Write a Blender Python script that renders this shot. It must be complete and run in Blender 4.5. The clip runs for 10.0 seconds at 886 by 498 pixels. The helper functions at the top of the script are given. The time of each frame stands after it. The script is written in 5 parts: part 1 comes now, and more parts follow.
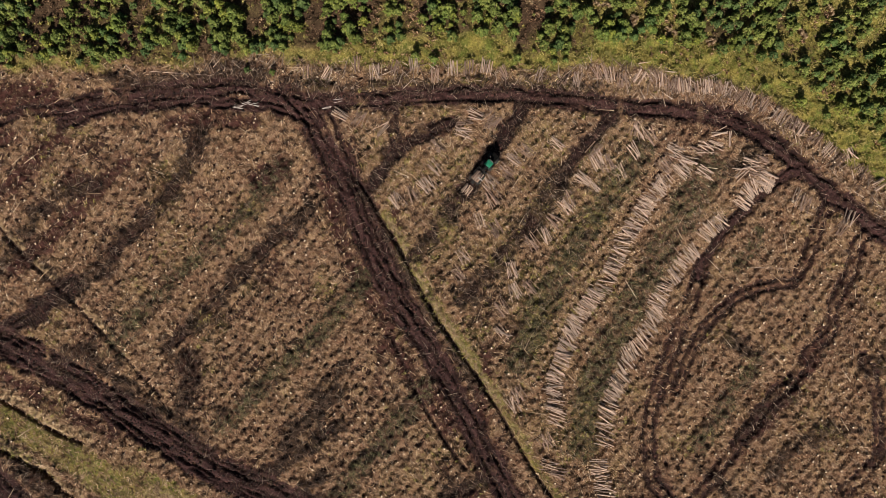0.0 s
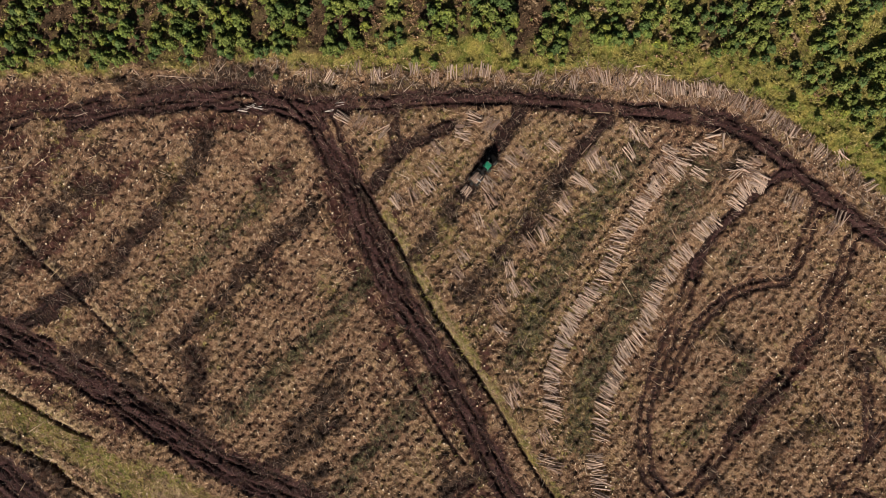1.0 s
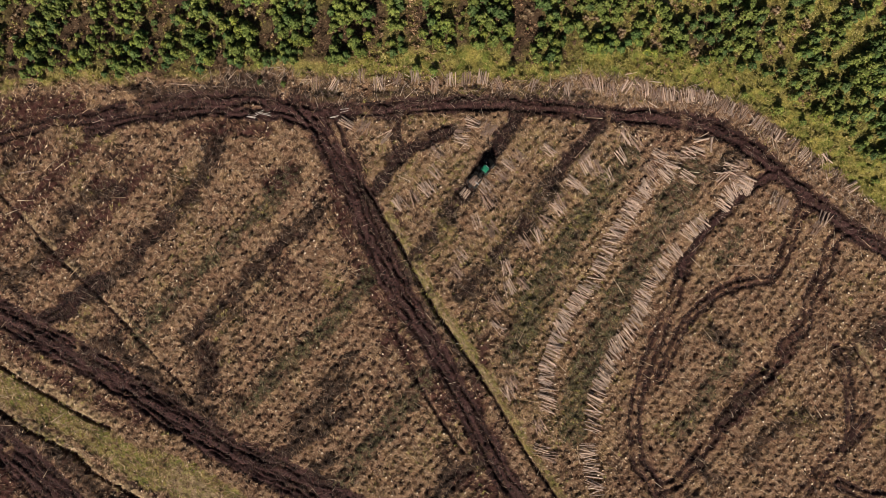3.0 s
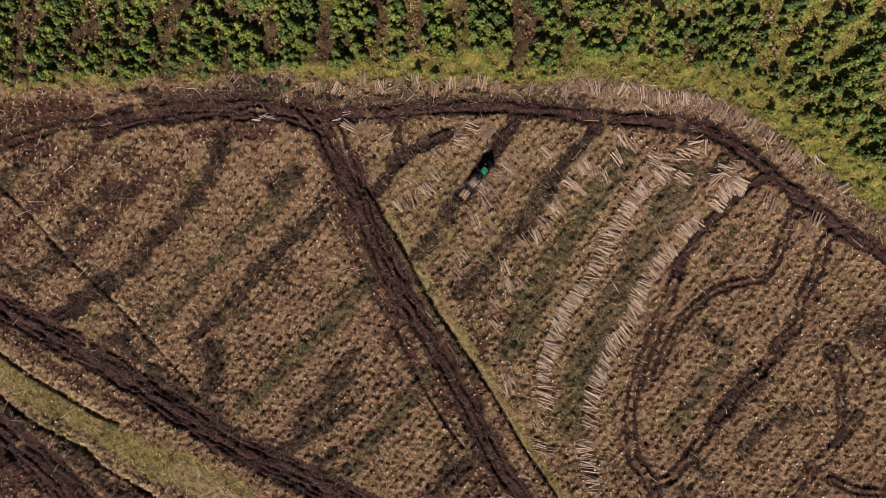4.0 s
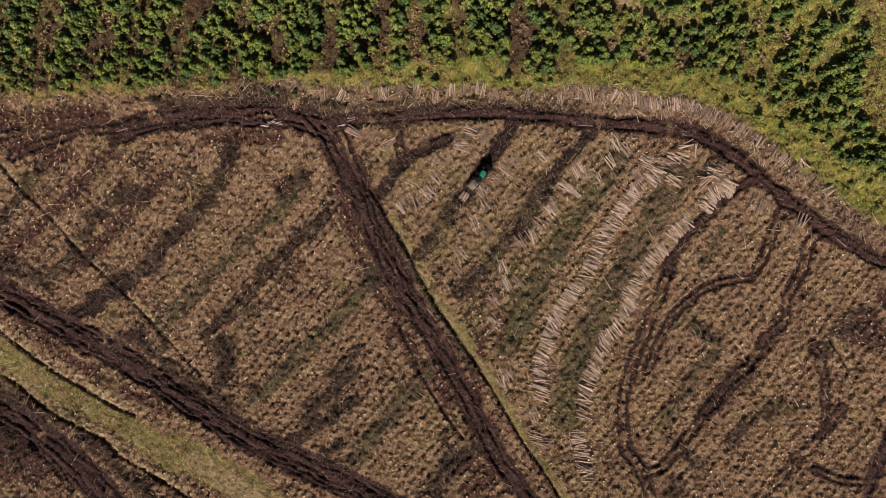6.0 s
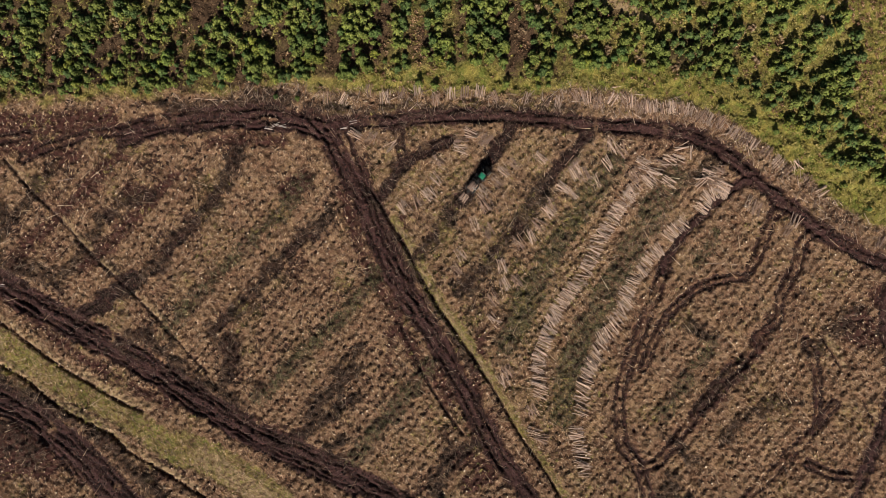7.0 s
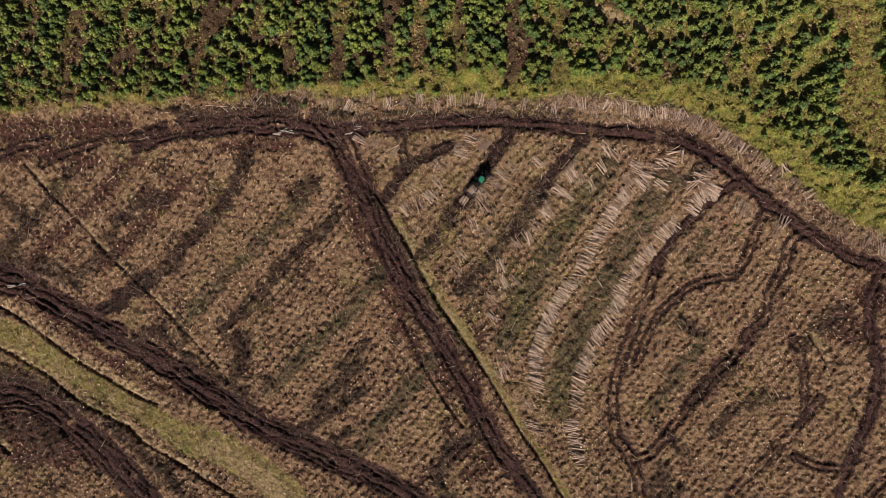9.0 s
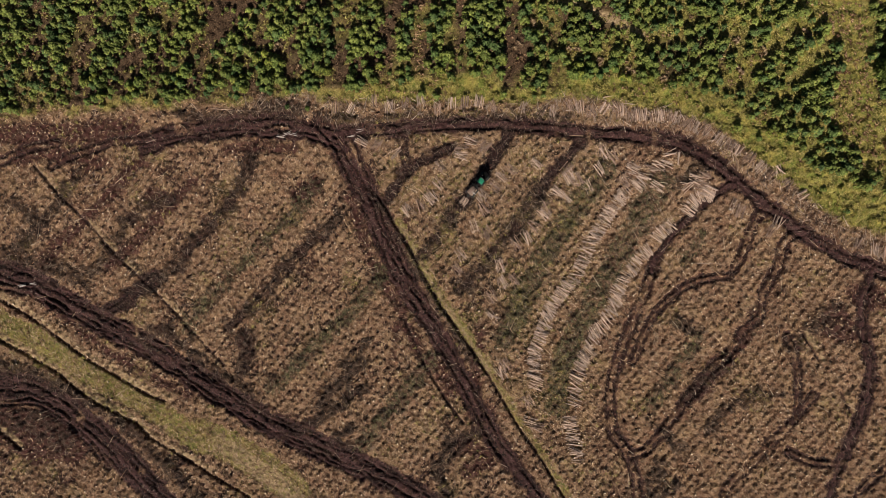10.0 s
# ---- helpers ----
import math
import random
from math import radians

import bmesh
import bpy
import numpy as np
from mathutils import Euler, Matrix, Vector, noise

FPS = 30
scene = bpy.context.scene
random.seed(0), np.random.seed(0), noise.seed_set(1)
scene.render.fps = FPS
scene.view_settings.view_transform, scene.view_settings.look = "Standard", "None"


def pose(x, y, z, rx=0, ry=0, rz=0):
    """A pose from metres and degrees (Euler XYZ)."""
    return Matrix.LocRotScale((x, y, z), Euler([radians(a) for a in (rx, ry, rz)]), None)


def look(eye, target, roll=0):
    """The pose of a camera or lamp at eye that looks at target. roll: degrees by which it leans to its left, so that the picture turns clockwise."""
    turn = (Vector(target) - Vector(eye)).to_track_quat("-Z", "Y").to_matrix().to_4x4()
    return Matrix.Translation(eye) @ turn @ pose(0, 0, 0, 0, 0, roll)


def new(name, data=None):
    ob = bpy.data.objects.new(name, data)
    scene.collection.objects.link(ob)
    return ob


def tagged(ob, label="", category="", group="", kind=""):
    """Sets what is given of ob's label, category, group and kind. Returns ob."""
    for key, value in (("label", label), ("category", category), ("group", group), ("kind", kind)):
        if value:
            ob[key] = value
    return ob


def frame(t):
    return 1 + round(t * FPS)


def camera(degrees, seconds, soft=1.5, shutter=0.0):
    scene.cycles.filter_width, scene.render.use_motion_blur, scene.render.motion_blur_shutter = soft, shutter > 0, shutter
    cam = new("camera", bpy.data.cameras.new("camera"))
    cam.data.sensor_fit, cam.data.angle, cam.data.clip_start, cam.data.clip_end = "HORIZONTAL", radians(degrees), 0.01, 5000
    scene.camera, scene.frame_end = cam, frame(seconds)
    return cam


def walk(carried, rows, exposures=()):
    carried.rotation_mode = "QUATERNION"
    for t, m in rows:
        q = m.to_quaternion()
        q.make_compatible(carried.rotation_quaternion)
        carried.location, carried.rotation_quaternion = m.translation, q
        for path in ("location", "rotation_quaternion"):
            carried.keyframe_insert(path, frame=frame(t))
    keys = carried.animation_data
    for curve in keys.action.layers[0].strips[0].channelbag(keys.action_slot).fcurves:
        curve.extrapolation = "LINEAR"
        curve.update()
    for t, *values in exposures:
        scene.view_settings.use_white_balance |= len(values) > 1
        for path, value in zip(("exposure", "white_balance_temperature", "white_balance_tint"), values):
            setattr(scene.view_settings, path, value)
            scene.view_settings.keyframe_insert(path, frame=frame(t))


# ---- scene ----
# Straight-down flight: the camera looks at the ground and climbs, drifting a little.
cam = camera(74.0, 10.0, soft=0.6)
WALK = []
for i in range(21):
    s = i / 20.0
    WALK.append((10.0 * s, pose(5.80 * s, 4.564 * s + 2.129 * s * s, 135.25 * (1 + 0.2452 * s + 0.0021 * s * s),
                                -2.265 * s, 2.129 * s, -0.291 * s)))
walk(cam, WALK, exposures=[(0.0, 0.34), (10.0, 0.34)])

# ---- light ----
SUN_ELEV, SUN_FROM = 37.0, (-0.15, -1.0)          # the sun stands low to the south
world = bpy.data.worlds.new("sky")
scene.world = world
world.use_nodes = True
wn = world.node_tree.nodes
sky = wn.new("ShaderNodeTexSky")
sky.sky_type = "NISHITA"
sky.sun_disc = False
sky.sun_elevation = radians(SUN_ELEV)
sky.sun_rotation = math.atan2(SUN_FROM[0], SUN_FROM[1])
wn["Background"].inputs["Strength"].default_value = 0.029
world.node_tree.links.new(sky.outputs[0], wn["Background"].inputs["Color"])
sun = new("sun", bpy.data.lights.new("sun", "SUN"))
sun.data.energy, sun.data.angle, sun.data.color = 5.5, radians(0.53), (1.0, 0.90, 0.81)
sd = Vector((SUN_FROM[0], SUN_FROM[1], math.tan(radians(SUN_ELEV)) * math.hypot(*SUN_FROM)))
sun.matrix_world = look(sd.normalized() * 200, (0, 0, 0))

# ---- tools ----
rng = np.random.default_rng(7)


def vnoise(x, y, size, seed):
    """Smooth value noise of 0 to 1 with cells of that size."""
    table = np.random.default_rng(seed).random(65536)
    u, v = np.asarray(x) / size + 1000.0, np.asarray(y) / size + 1000.0
    i, j = np.floor(u).astype(np.int32), np.floor(v).astype(np.int32)
    a, b = u - i, v - j
    a, b = a * a * (3 - 2 * a), b * b * (3 - 2 * b)
    i0, i1, j0, j1 = (i & 255) << 8, ((i + 1) & 255) << 8, j & 255, (j + 1) & 255
    low, high = table.take(i0 | j0), table.take(i0 | j1)
    low, high = low + (table.take(i1 | j0) - low) * a, high + (table.take(i1 | j1) - high) * a
    return low + (high - low) * b


def fbm(x, y, size, seed, octaves=3):
    total, weight = 0, 0
    for o in range(octaves):
        total, weight = total + vnoise(x, y, size / 2 ** o, seed + o) / 2 ** o, weight + 1 / 2 ** o
    return total / weight


def step(lo, hi, v):
    q = np.clip((v - lo) / (hi - lo), 0, 1)
    return q * q * (3 - 2 * q)


def smooth_line(pts, n=4):
    """A Catmull-Rom line through the points."""
    p = np.array([pts[0]] + list(pts) + [pts[-1]], float)
    out = []
    for k in range(1, len(p) - 2):
        for s in np.arange(n) / n:
            out.append(0.5 * (2 * p[k] + (p[k + 1] - p[k - 1]) * s + (2 * p[k - 1] - 5 * p[k] + 4 * p[k + 1] - p[k + 2]) * s * s
                              + (3 * p[k] - p[k - 1] - 3 * p[k + 1] + p[k + 2]) * s ** 3))
    out.append(p[-2])
    return np.array(out)


def line_distance(x, y, pts, reach=9.0, smooth=True):
    """Signed distance (left of the line is plus) from points to a line; far points get the reach."""
    line = smooth_line(pts) if smooth else np.array(pts, float)
    best = np.full(x.shape, reach, float)
    xmin, xmax, ymin, ymax = line[:, 0].min() - reach, line[:, 0].max() + reach, line[:, 1].min() - reach, line[:, 1].max() + reach
    near = (x > xmin) & (x < xmax) & (y > ymin) & (y < ymax)
    px, py = x[near], y[near]
    b = np.full(px.shape, reach, float)
    for (ax, ay), (bx, by) in zip(line[:-1], line[1:]):
        dx, dy = bx - ax, by - ay
        ll = dx * dx + dy * dy + 1e-9
        box = (px > min(ax, bx) - reach) & (px < max(ax, bx) + reach) & (py > min(ay, by) - reach) & (py < max(ay, by) + reach)
        qx, qy = px[box], py[box]
        s = np.clip(((qx - ax) * dx + (qy - ay) * dy) / ll, 0, 1)
        d = np.hypot(qx - ax - s * dx, qy - ay - s * dy) * np.where(dx * (qy - ay) - dy * (qx - ax) >= 0, 1, -1)
        old = b[box]
        b[box] = np.where(np.abs(d) < np.abs(old), d, old)
    best[near] = b
    return best


def mesh_of(name, verts, tris, material, smooth=False, quads=False, extra=None):
    """A mesh from arrays of vertices and of faces with three (or four) corners."""
    n = 4 if quads else 3
    verts, tris = np.asarray(verts, np.float32).reshape(-1, 3), np.asarray(tris, np.int32).reshape(-1, n)
    me = bpy.data.meshes.new(name)
    me.vertices.add(len(verts))
    me.vertices.foreach_set("co", verts.ravel())
    me.loops.add(tris.size)
    me.loops.foreach_set("vertex_index", tris.ravel())
    me.polygons.add(len(tris))
    me.polygons.foreach_set("loop_start", np.arange(0, tris.size, n, dtype=np.int32))
    me.polygons.foreach_set("use_smooth", np.full(len(tris), smooth))
    if extra:
        for key, values in extra.items():
            me.attributes.new(key, "FLOAT", "POINT").data.foreach_set("value", np.asarray(values, np.float32).ravel())
    me.update(calc_edges=True)
    me.validate()
    me.materials.append(material)
    return me


def scatter(name, shapes, x, y, z, turn, size, material, tilt=None, lean_dir=None, stretch=None, smooth=False):
    """One mesh with a copy of a template (verts, tris) at each place."""
    pick = rng.integers(0, len(shapes), len(x))
    vs, ts, base = [], [], 0
    size = np.broadcast_to(size, x.shape)
    stretch = np.ones(x.shape) if stretch is None else np.broadcast_to(stretch, x.shape)
    for k, (tv, tt) in enumerate(shapes):
        m = np.nonzero(pick == k)[0]
        if not len(m):
            continue
        tv = np.asarray(tv, float)
        p = np.repeat(tv[None], len(m), 0) * size[m][:, None, None]
        p[:, :, 2] *= stretch[m][:, None]
        if tilt is not None:
            a = tilt[m][:, None]
            px, pz = p[:, :, 0].copy(), p[:, :, 2].copy()
            p[:, :, 0], p[:, :, 2] = px * np.cos(a) - pz * np.sin(a), px * np.sin(a) + pz * np.cos(a)
        c, s = np.cos(turn[m])[:, None], np.sin(turn[m])[:, None]
        px, py = p[:, :, 0].copy(), p[:, :, 1].copy()
        p[:, :, 0], p[:, :, 1] = px * c - py * s + x[m][:, None], px * s + py * c + y[m][:, None]
        p[:, :, 2] += z[m][:, None]
        vs.append(p.reshape(-1, 3))
        ts.append((np.asarray(tt)[None] + (np.arange(len(m)) * len(tv))[:, None, None]).reshape(-1, 3) + base)
        base += len(m) * len(tv)
    return new(name, mesh_of(name, np.concatenate(vs), np.concatenate(ts), material, smooth))


def part(name, bm, material, parent, label=""):
    """A bmesh as one mesh object under a thing or a part."""
    me = bpy.data.meshes.new(name)
    bm.to_mesh(me)
    bm.free()
    me.materials.append(material)
    ob = new(name, me)
    ob.parent = parent
    return tagged(ob, label)


def share(name, me, parent, m=None, label=""):
    """An object on a mesh that others use too, under a parent."""
    ob = new(name, me)
    ob.parent = parent
    if m is not None:
        ob.matrix_local = m
    return tagged(ob, label)


def box(sx, sy, sz, at=(0, 0, 0), bevel=0.03, turn=None, taper=1.0):
    bm = bmesh.new()
    bmesh.ops.create_cube(bm, size=1.0)
    for v in bm.verts:
        k = taper if v.co.z > 0 else 1.0
        v.co = Vector((v.co.x * sx * k, v.co.y * sy * k, v.co.z * sz))
    if bevel:
        bmesh.ops.bevel(bm, geom=bm.edges[:], offset=bevel, segments=2, affect="EDGES", profile=0.6)
    bmesh.ops.transform(bm, matrix=Matrix.Translation(at) @ (turn or Matrix()), verts=bm.verts)
    return bm


def rod(a, b, r, r2=None, sides=10):
    a, b = Vector(a), Vector(b)
    bm = bmesh.new()
    bmesh.ops.create_cone(bm, cap_ends=True, segments=sides, radius1=r, radius2=r if r2 is None else r2, depth=(b - a).length)
    q = (b - a).to_track_quat("Z", "Y").to_matrix().to_4x4()
    bmesh.ops.transform(bm, matrix=Matrix.Translation((a + b) / 2) @ q, verts=bm.verts)
    return bm


def join(*bms):
    out = bms[0]
    for bm in bms[1:]:
        me = bpy.data.meshes.new("tmp")
        bm.to_mesh(me)
        bm.free()
        out.from_mesh(me)
        bpy.data.meshes.remove(me)
    return out

# ---- materials ----
class Nodes:
    """Short names for building a node material."""

    def __init__(self, name, rough=0.9, spec=0.2):
        self.m = bpy.data.materials.new(name)
        self.m.use_nodes = True
        self.t = self.m.node_tree
        self.b = self.t.nodes["Principled BSDF"]
        self.b.inputs["Roughness"].default_value = rough
        self.b.inputs["Specular IOR Level"].default_value = spec

    def put(self, value, socket):
        if isinstance(value, bpy.types.NodeSocket):
            self.t.links.new(value, socket)
        elif isinstance(value, tuple) and len(value) == 3 and socket.type == "RGBA":
            socket.default_value = (*value, 1.0)
        else:
            socket.default_value = value

    def place(self):
        return self.t.nodes.new("ShaderNodeNewGeometry").outputs["Position"]

    def local(self):
        return self.t.nodes.new("ShaderNodeTexCoord").outputs["Object"]

    def island(self):
        return self.t.nodes.new("ShaderNodeNewGeometry").outputs["Random Per Island"]

    def chance(self):
        return self.t.nodes.new("ShaderNodeObjectInfo").outputs["Random"]

    def value(self, key):
        n = self.t.nodes.new("ShaderNodeAttribute")
        n.attribute_name = key
        return n.outputs["Fac"]

    def noise(self, size, detail=4.0, rough=0.6, at=None, stretch=None):
        n = self.t.nodes.new("ShaderNodeTexNoise")
        n.inputs["Scale"].default_value, n.inputs["Detail"].default_value, n.inputs["Roughness"].default_value = 1.0 / size, detail, rough
        src = at or self.place()
        if stretch:
            mp = self.t.nodes.new("ShaderNodeMapping")
            mp.inputs["Rotation"].default_value = (0, 0, radians(stretch[0]))
            mp.inputs["Scale"].default_value = stretch[1]
            self.t.links.new(src, mp.inputs["Vector"])
            src = mp.outputs[0]
        self.t.links.new(src, n.inputs["Vector"])
        return n.outputs["Fac"]

    def ramp(self, fac, *stops):
        n = self.t.nodes.new("ShaderNodeValToRGB")
        e = n.color_ramp.elements
        while len(e) < len(stops):
            e.new(0.5)
        for el, (pos, col) in zip(e, stops):
            el.position, el.color = pos, (*col, 1.0) if isinstance(col, tuple) else (col, col, col, 1.0)
        self.put(fac, n.inputs["Fac"])
        return n.outputs["Color"]

    def mix(self, fac, a, b, kind="MIX"):
        n = self.t.nodes.new("ShaderNodeMix")
        n.data_type, n.blend_type = "RGBA", kind
        self.put(fac, n.inputs[0]), self.put(a, n.inputs[6]), self.put(b, n.inputs[7])
        return n.outputs[2]

    def math(self, kind, a, b=0.0):
        n = self.t.nodes.new("ShaderNodeMath")
        n.operation = kind
        self.put(a, n.inputs[0]), self.put(b, n.inputs[1])
        return n.outputs[0]

    def color(self, c):
        self.put(c, self.b.inputs["Base Color"])
        return self

    def rough(self, r):
        self.put(r, self.b.inputs["Roughness"])
        return self

    def bump(self, height, strength=0.5, depth=0.05):
        n = self.t.nodes.new("ShaderNodeBump")
        n.inputs["Strength"].default_value, n.inputs["Distance"].default_value = strength, depth
        self.t.links.new(height, n.inputs["Height"])
        self.t.links.new(n.outputs[0], self.b.inputs["Normal"])
        return self


def leafy(name, dark, mid, light, rough=0.75, by_object=False, patch=6.0, dull=(0.70, 0.60, 0.56)):
    """Foliage or dry grass: every piece its own shade, with broad patches."""
    k = Nodes(name, rough, 0.15)
    c = k.ramp(k.island(), (0.0, dark), (0.55, mid), (1.0, light))
    wide = k.ramp(k.noise(patch, 3.0), (0.3, dull), (0.5, (0.98, 0.94, 0.90)), (0.7, (1.22, 1.22, 1.04)))
    c = k.mix(1.0, c, wide, "MULTIPLY")
    if by_object:
        c = k.mix(1.0, c, k.ramp(k.chance(), (0.0, (0.72, 0.84, 0.86)), (0.6, (1.0, 1.0, 1.0)), (1.0, (1.22, 1.1, 0.8))), "MULTIPLY")
    k.color(c)
    return k.m


def ground_material():
    k = Nodes("moorland", 0.95, 0.15)
    fine, mid = k.noise(0.45, 5.0, 0.7), k.noise(1.0, 3.0)
    straw = k.ramp(fine, (0.32, (0.070, 0.039, 0.026)), (0.5, (0.225, 0.135, 0.083)), (0.68, (0.45, 0.305, 0.19)))
    # dark needle litter; the same tone also paints shade into the stump hollows
    litter_shade = k.ramp(fine, (0.3, (0.010, 0.0055, 0.0045)), (0.6, (0.046, 0.023, 0.018)), (0.8, (0.12, 0.07, 0.045)))
    c = k.mix(k.ramp(k.math("ADD", k.value("litter_shade"), k.math("MULTIPLY", k.math("SUBTRACT", mid, 0.5), 0.9)), (0.42, 0.0), (0.62, 1.0)), straw, litter_shade)
    c = k.mix(1.0, c, k.ramp(k.noise(5.0, 3.0), (0.3, (0.72, 0.60, 0.56)), (0.5, (0.96, 0.92, 0.88)), (0.7, (1.12, 1.14, 0.98))), "MULTIPLY")
    twigs = k.ramp(fine, (0.35, (0.004, 0.0025, 0.002)), (0.62, (0.016, 0.0095, 0.008)), (0.85, (0.075, 0.048, 0.036)))
    c = k.mix(k.value("brash"), c, twigs)
    heath = k.ramp(fine, (0.3, (0.026, 0.016, 0.010)), (0.6, (0.085, 0.053, 0.030)), (0.85, (0.20, 0.14, 0.07)))
    c = k.mix(k.value("heath"), c, heath)
    moss = k.ramp(fine, (0.3, (0.060, 0.056, 0.013)), (0.52, (0.205, 0.190, 0.045)), (0.75, (0.41, 0.35, 0.11)))
    moss = k.mix(1.0, moss, k.ramp(k.noise(3.2, 3.0), (0.38, (0.60, 0.74, 0.6)), (0.62, (1.22, 1.08, 1.12))), "MULTIPLY")
    c = k.mix(k.value("green"), c, moss)
    red = k.ramp(fine, (0.3, (0.020, 0.008, 0.0065)), (0.58, (0.075, 0.031, 0.024)), (0.82, (0.17, 0.085, 0.062)))
    c = k.mix(k.value("red"), c, red)
    clumps = k.math("ADD", k.math("MULTIPLY", k.noise(0.7, 4.0, 0.7), 0.5), k.math("MULTIPLY", k.noise(0.16, 3.0, 0.7), 0.5))
    peat = k.ramp(clumps, (0.3, (0.004, 0.0022, 0.002)), (0.52, (0.015, 0.006, 0.005)), (0.68, (0.07, 0.03, 0.025)))
    dried = k.ramp(fine, (0.3, (0.022, 0.010, 0.009)), (0.55, (0.085, 0.040, 0.036)), (0.8, (0.22, 0.12, 0.105)))
    peat = k.mix(k.value("dried"), peat, dried)
    c = k.mix(k.value("lip"), c, k.ramp(fine, (0.3, (0.17, 0.115, 0.06)), (0.55, (0.38, 0.275, 0.15)), (0.8, (0.58, 0.45, 0.28))))
    c = k.mix(k.value("mud"), c, peat)
    k.color(c)
    k.rough(k.ramp(k.math("MULTIPLY", k.value("mud"), k.noise(1.5, 3.0)), (0.35, 0.95), (0.7, 0.7)))
    k.bump(k.math("ADD", fine, k.noise(0.14, 3.0)), 1.0, 0.22)
    return k.m


def bark_material(name, dark, light):
    k = Nodes(name, 0.85, 0.2)
    c = k.ramp(k.noise(0.06, 4.0, 0.7, k.local(), (0, (0.25, 1, 1))), (0.3, dark), (0.7, light))
    c = k.mix(1.0, c, k.ramp(k.chance(), (0.0, (0.62, 0.60, 0.60)), (0.5, (0.95, 0.93, 0.92)), (1.0, (1.35, 1.28, 1.2))), "MULTIPLY")
    k.color(c)
    return k.m


def stick_material(name, dark, mid, light):
    k = Nodes(name, 0.85, 0.2)
    k.color(k.ramp(k.island(), (0.0, dark), (0.5, mid), (1.0, light)))
    return k.m


def paint(name, base, dirt=(0.05, 0.035, 0.025), amount=0.5, rough=0.45, metal=0.0, spec=0.4):
    k = Nodes(name, rough, spec)
    k.b.inputs["Metallic"].default_value = metal
    m = k.ramp(k.noise(0.5, 6.0, 0.7, k.local()), (0.62 - 0.3 * amount, 0.0), (0.72, 1.0))
    k.color(k.mix(m, base, dirt))
    k.rough(k.ramp(m, (0.0, rough), (1.0, 0.9)))
    return k.m


GROUND = ground_material()
STRAW = leafy("dry_grass", (0.085, 0.046, 0.029), (0.255, 0.156, 0.094), (0.58, 0.42, 0.27), 0.85, patch=5.0)
RUSH = leafy("green_rush", (0.115, 0.108, 0.03), (0.235, 0.208, 0.06), (0.44, 0.37, 0.155), 0.8, patch=3.5, dull=(0.62, 0.70, 0.60))
HEATH = leafy("heather", (0.035, 0.020, 0.014), (0.125, 0.078, 0.05), (0.33, 0.23, 0.145), 0.9)
BRASH = leafy("cut_branches", (0.008, 0.006, 0.005), (0.034, 0.023, 0.017), (0.16, 0.115, 0.085), 0.85)
GREEN_BRASH = leafy("fresh_cut_branches", (0.022, 0.022, 0.012), (0.078, 0.076, 0.038), (0.23, 0.20, 0.11), 0.85, dull=(0.66, 0.70, 0.66))
RED_BRASH = leafy("dead_branches", (0.025, 0.014, 0.010), (0.07, 0.04, 0.026), (0.14, 0.085, 0.055), 0.85)
PINE = leafy("pine_needles", (0.050, 0.068, 0.015), (0.104, 0.136, 0.030), (0.195, 0.222, 0.060), 0.65, True, 9.0, dull=(0.66, 0.70, 0.66))
SPRUCE = leafy("spruce_needles", (0.028, 0.050, 0.014), (0.062, 0.098, 0.028), (0.11, 0.155, 0.05), 0.65, True, 9.0, dull=(0.66, 0.70, 0.66))
STICK = stick_material("broken_sticks", (0.055, 0.035, 0.027), (0.18, 0.125, 0.095), (0.54, 0.43, 0.33))
PALE = stick_material("sawn_wood", (0.28, 0.19, 0.12), (0.46, 0.34, 0.22), (0.70, 0.57, 0.41))
STUMP_BARK = stick_material("stump_bark", (0.03, 0.02, 0.015), (0.06, 0.04, 0.03), (0.09, 0.06, 0.045))
STUMP_TOP = stick_material("stump_tops", (0.22, 0.15, 0.10), (0.46, 0.34, 0.22), (0.78, 0.64, 0.46))
STRAW_BLADE = leafy("fallen_straw", (0.14, 0.084, 0.055), (0.38, 0.25, 0.155), (0.72, 0.56, 0.39), 0.85, patch=4.0)
BARK = bark_material("log_bark", (0.23, 0.16, 0.12), (0.60, 0.475, 0.385))
SAWN = bark_material("sawn_end", (0.40, 0.28, 0.16), (0.62, 0.47, 0.30))
TRUNK = bark_material("trunk_bark", (0.05, 0.035, 0.025), (0.12, 0.085, 0.06))
CLODS = leafy("peat_clods", (0.005, 0.0025, 0.002), (0.022, 0.010, 0.0085), (0.085, 0.040, 0.033), 0.7)
WHITE_WOOD = bark_material("stripped_wood", (0.32, 0.29, 0.27), (0.58, 0.54, 0.50))
DARK_BARK = bark_material("dark_log_bark", (0.14, 0.09, 0.068), (0.38, 0.275, 0.215))

# ---- the plan, in metres ----
ROW = radians(50.0)                                # the rows of the felled trees run this way
ALONG, ACROSS = (math.cos(ROW), math.sin(ROW)), (-math.sin(ROW), math.cos(ROW))

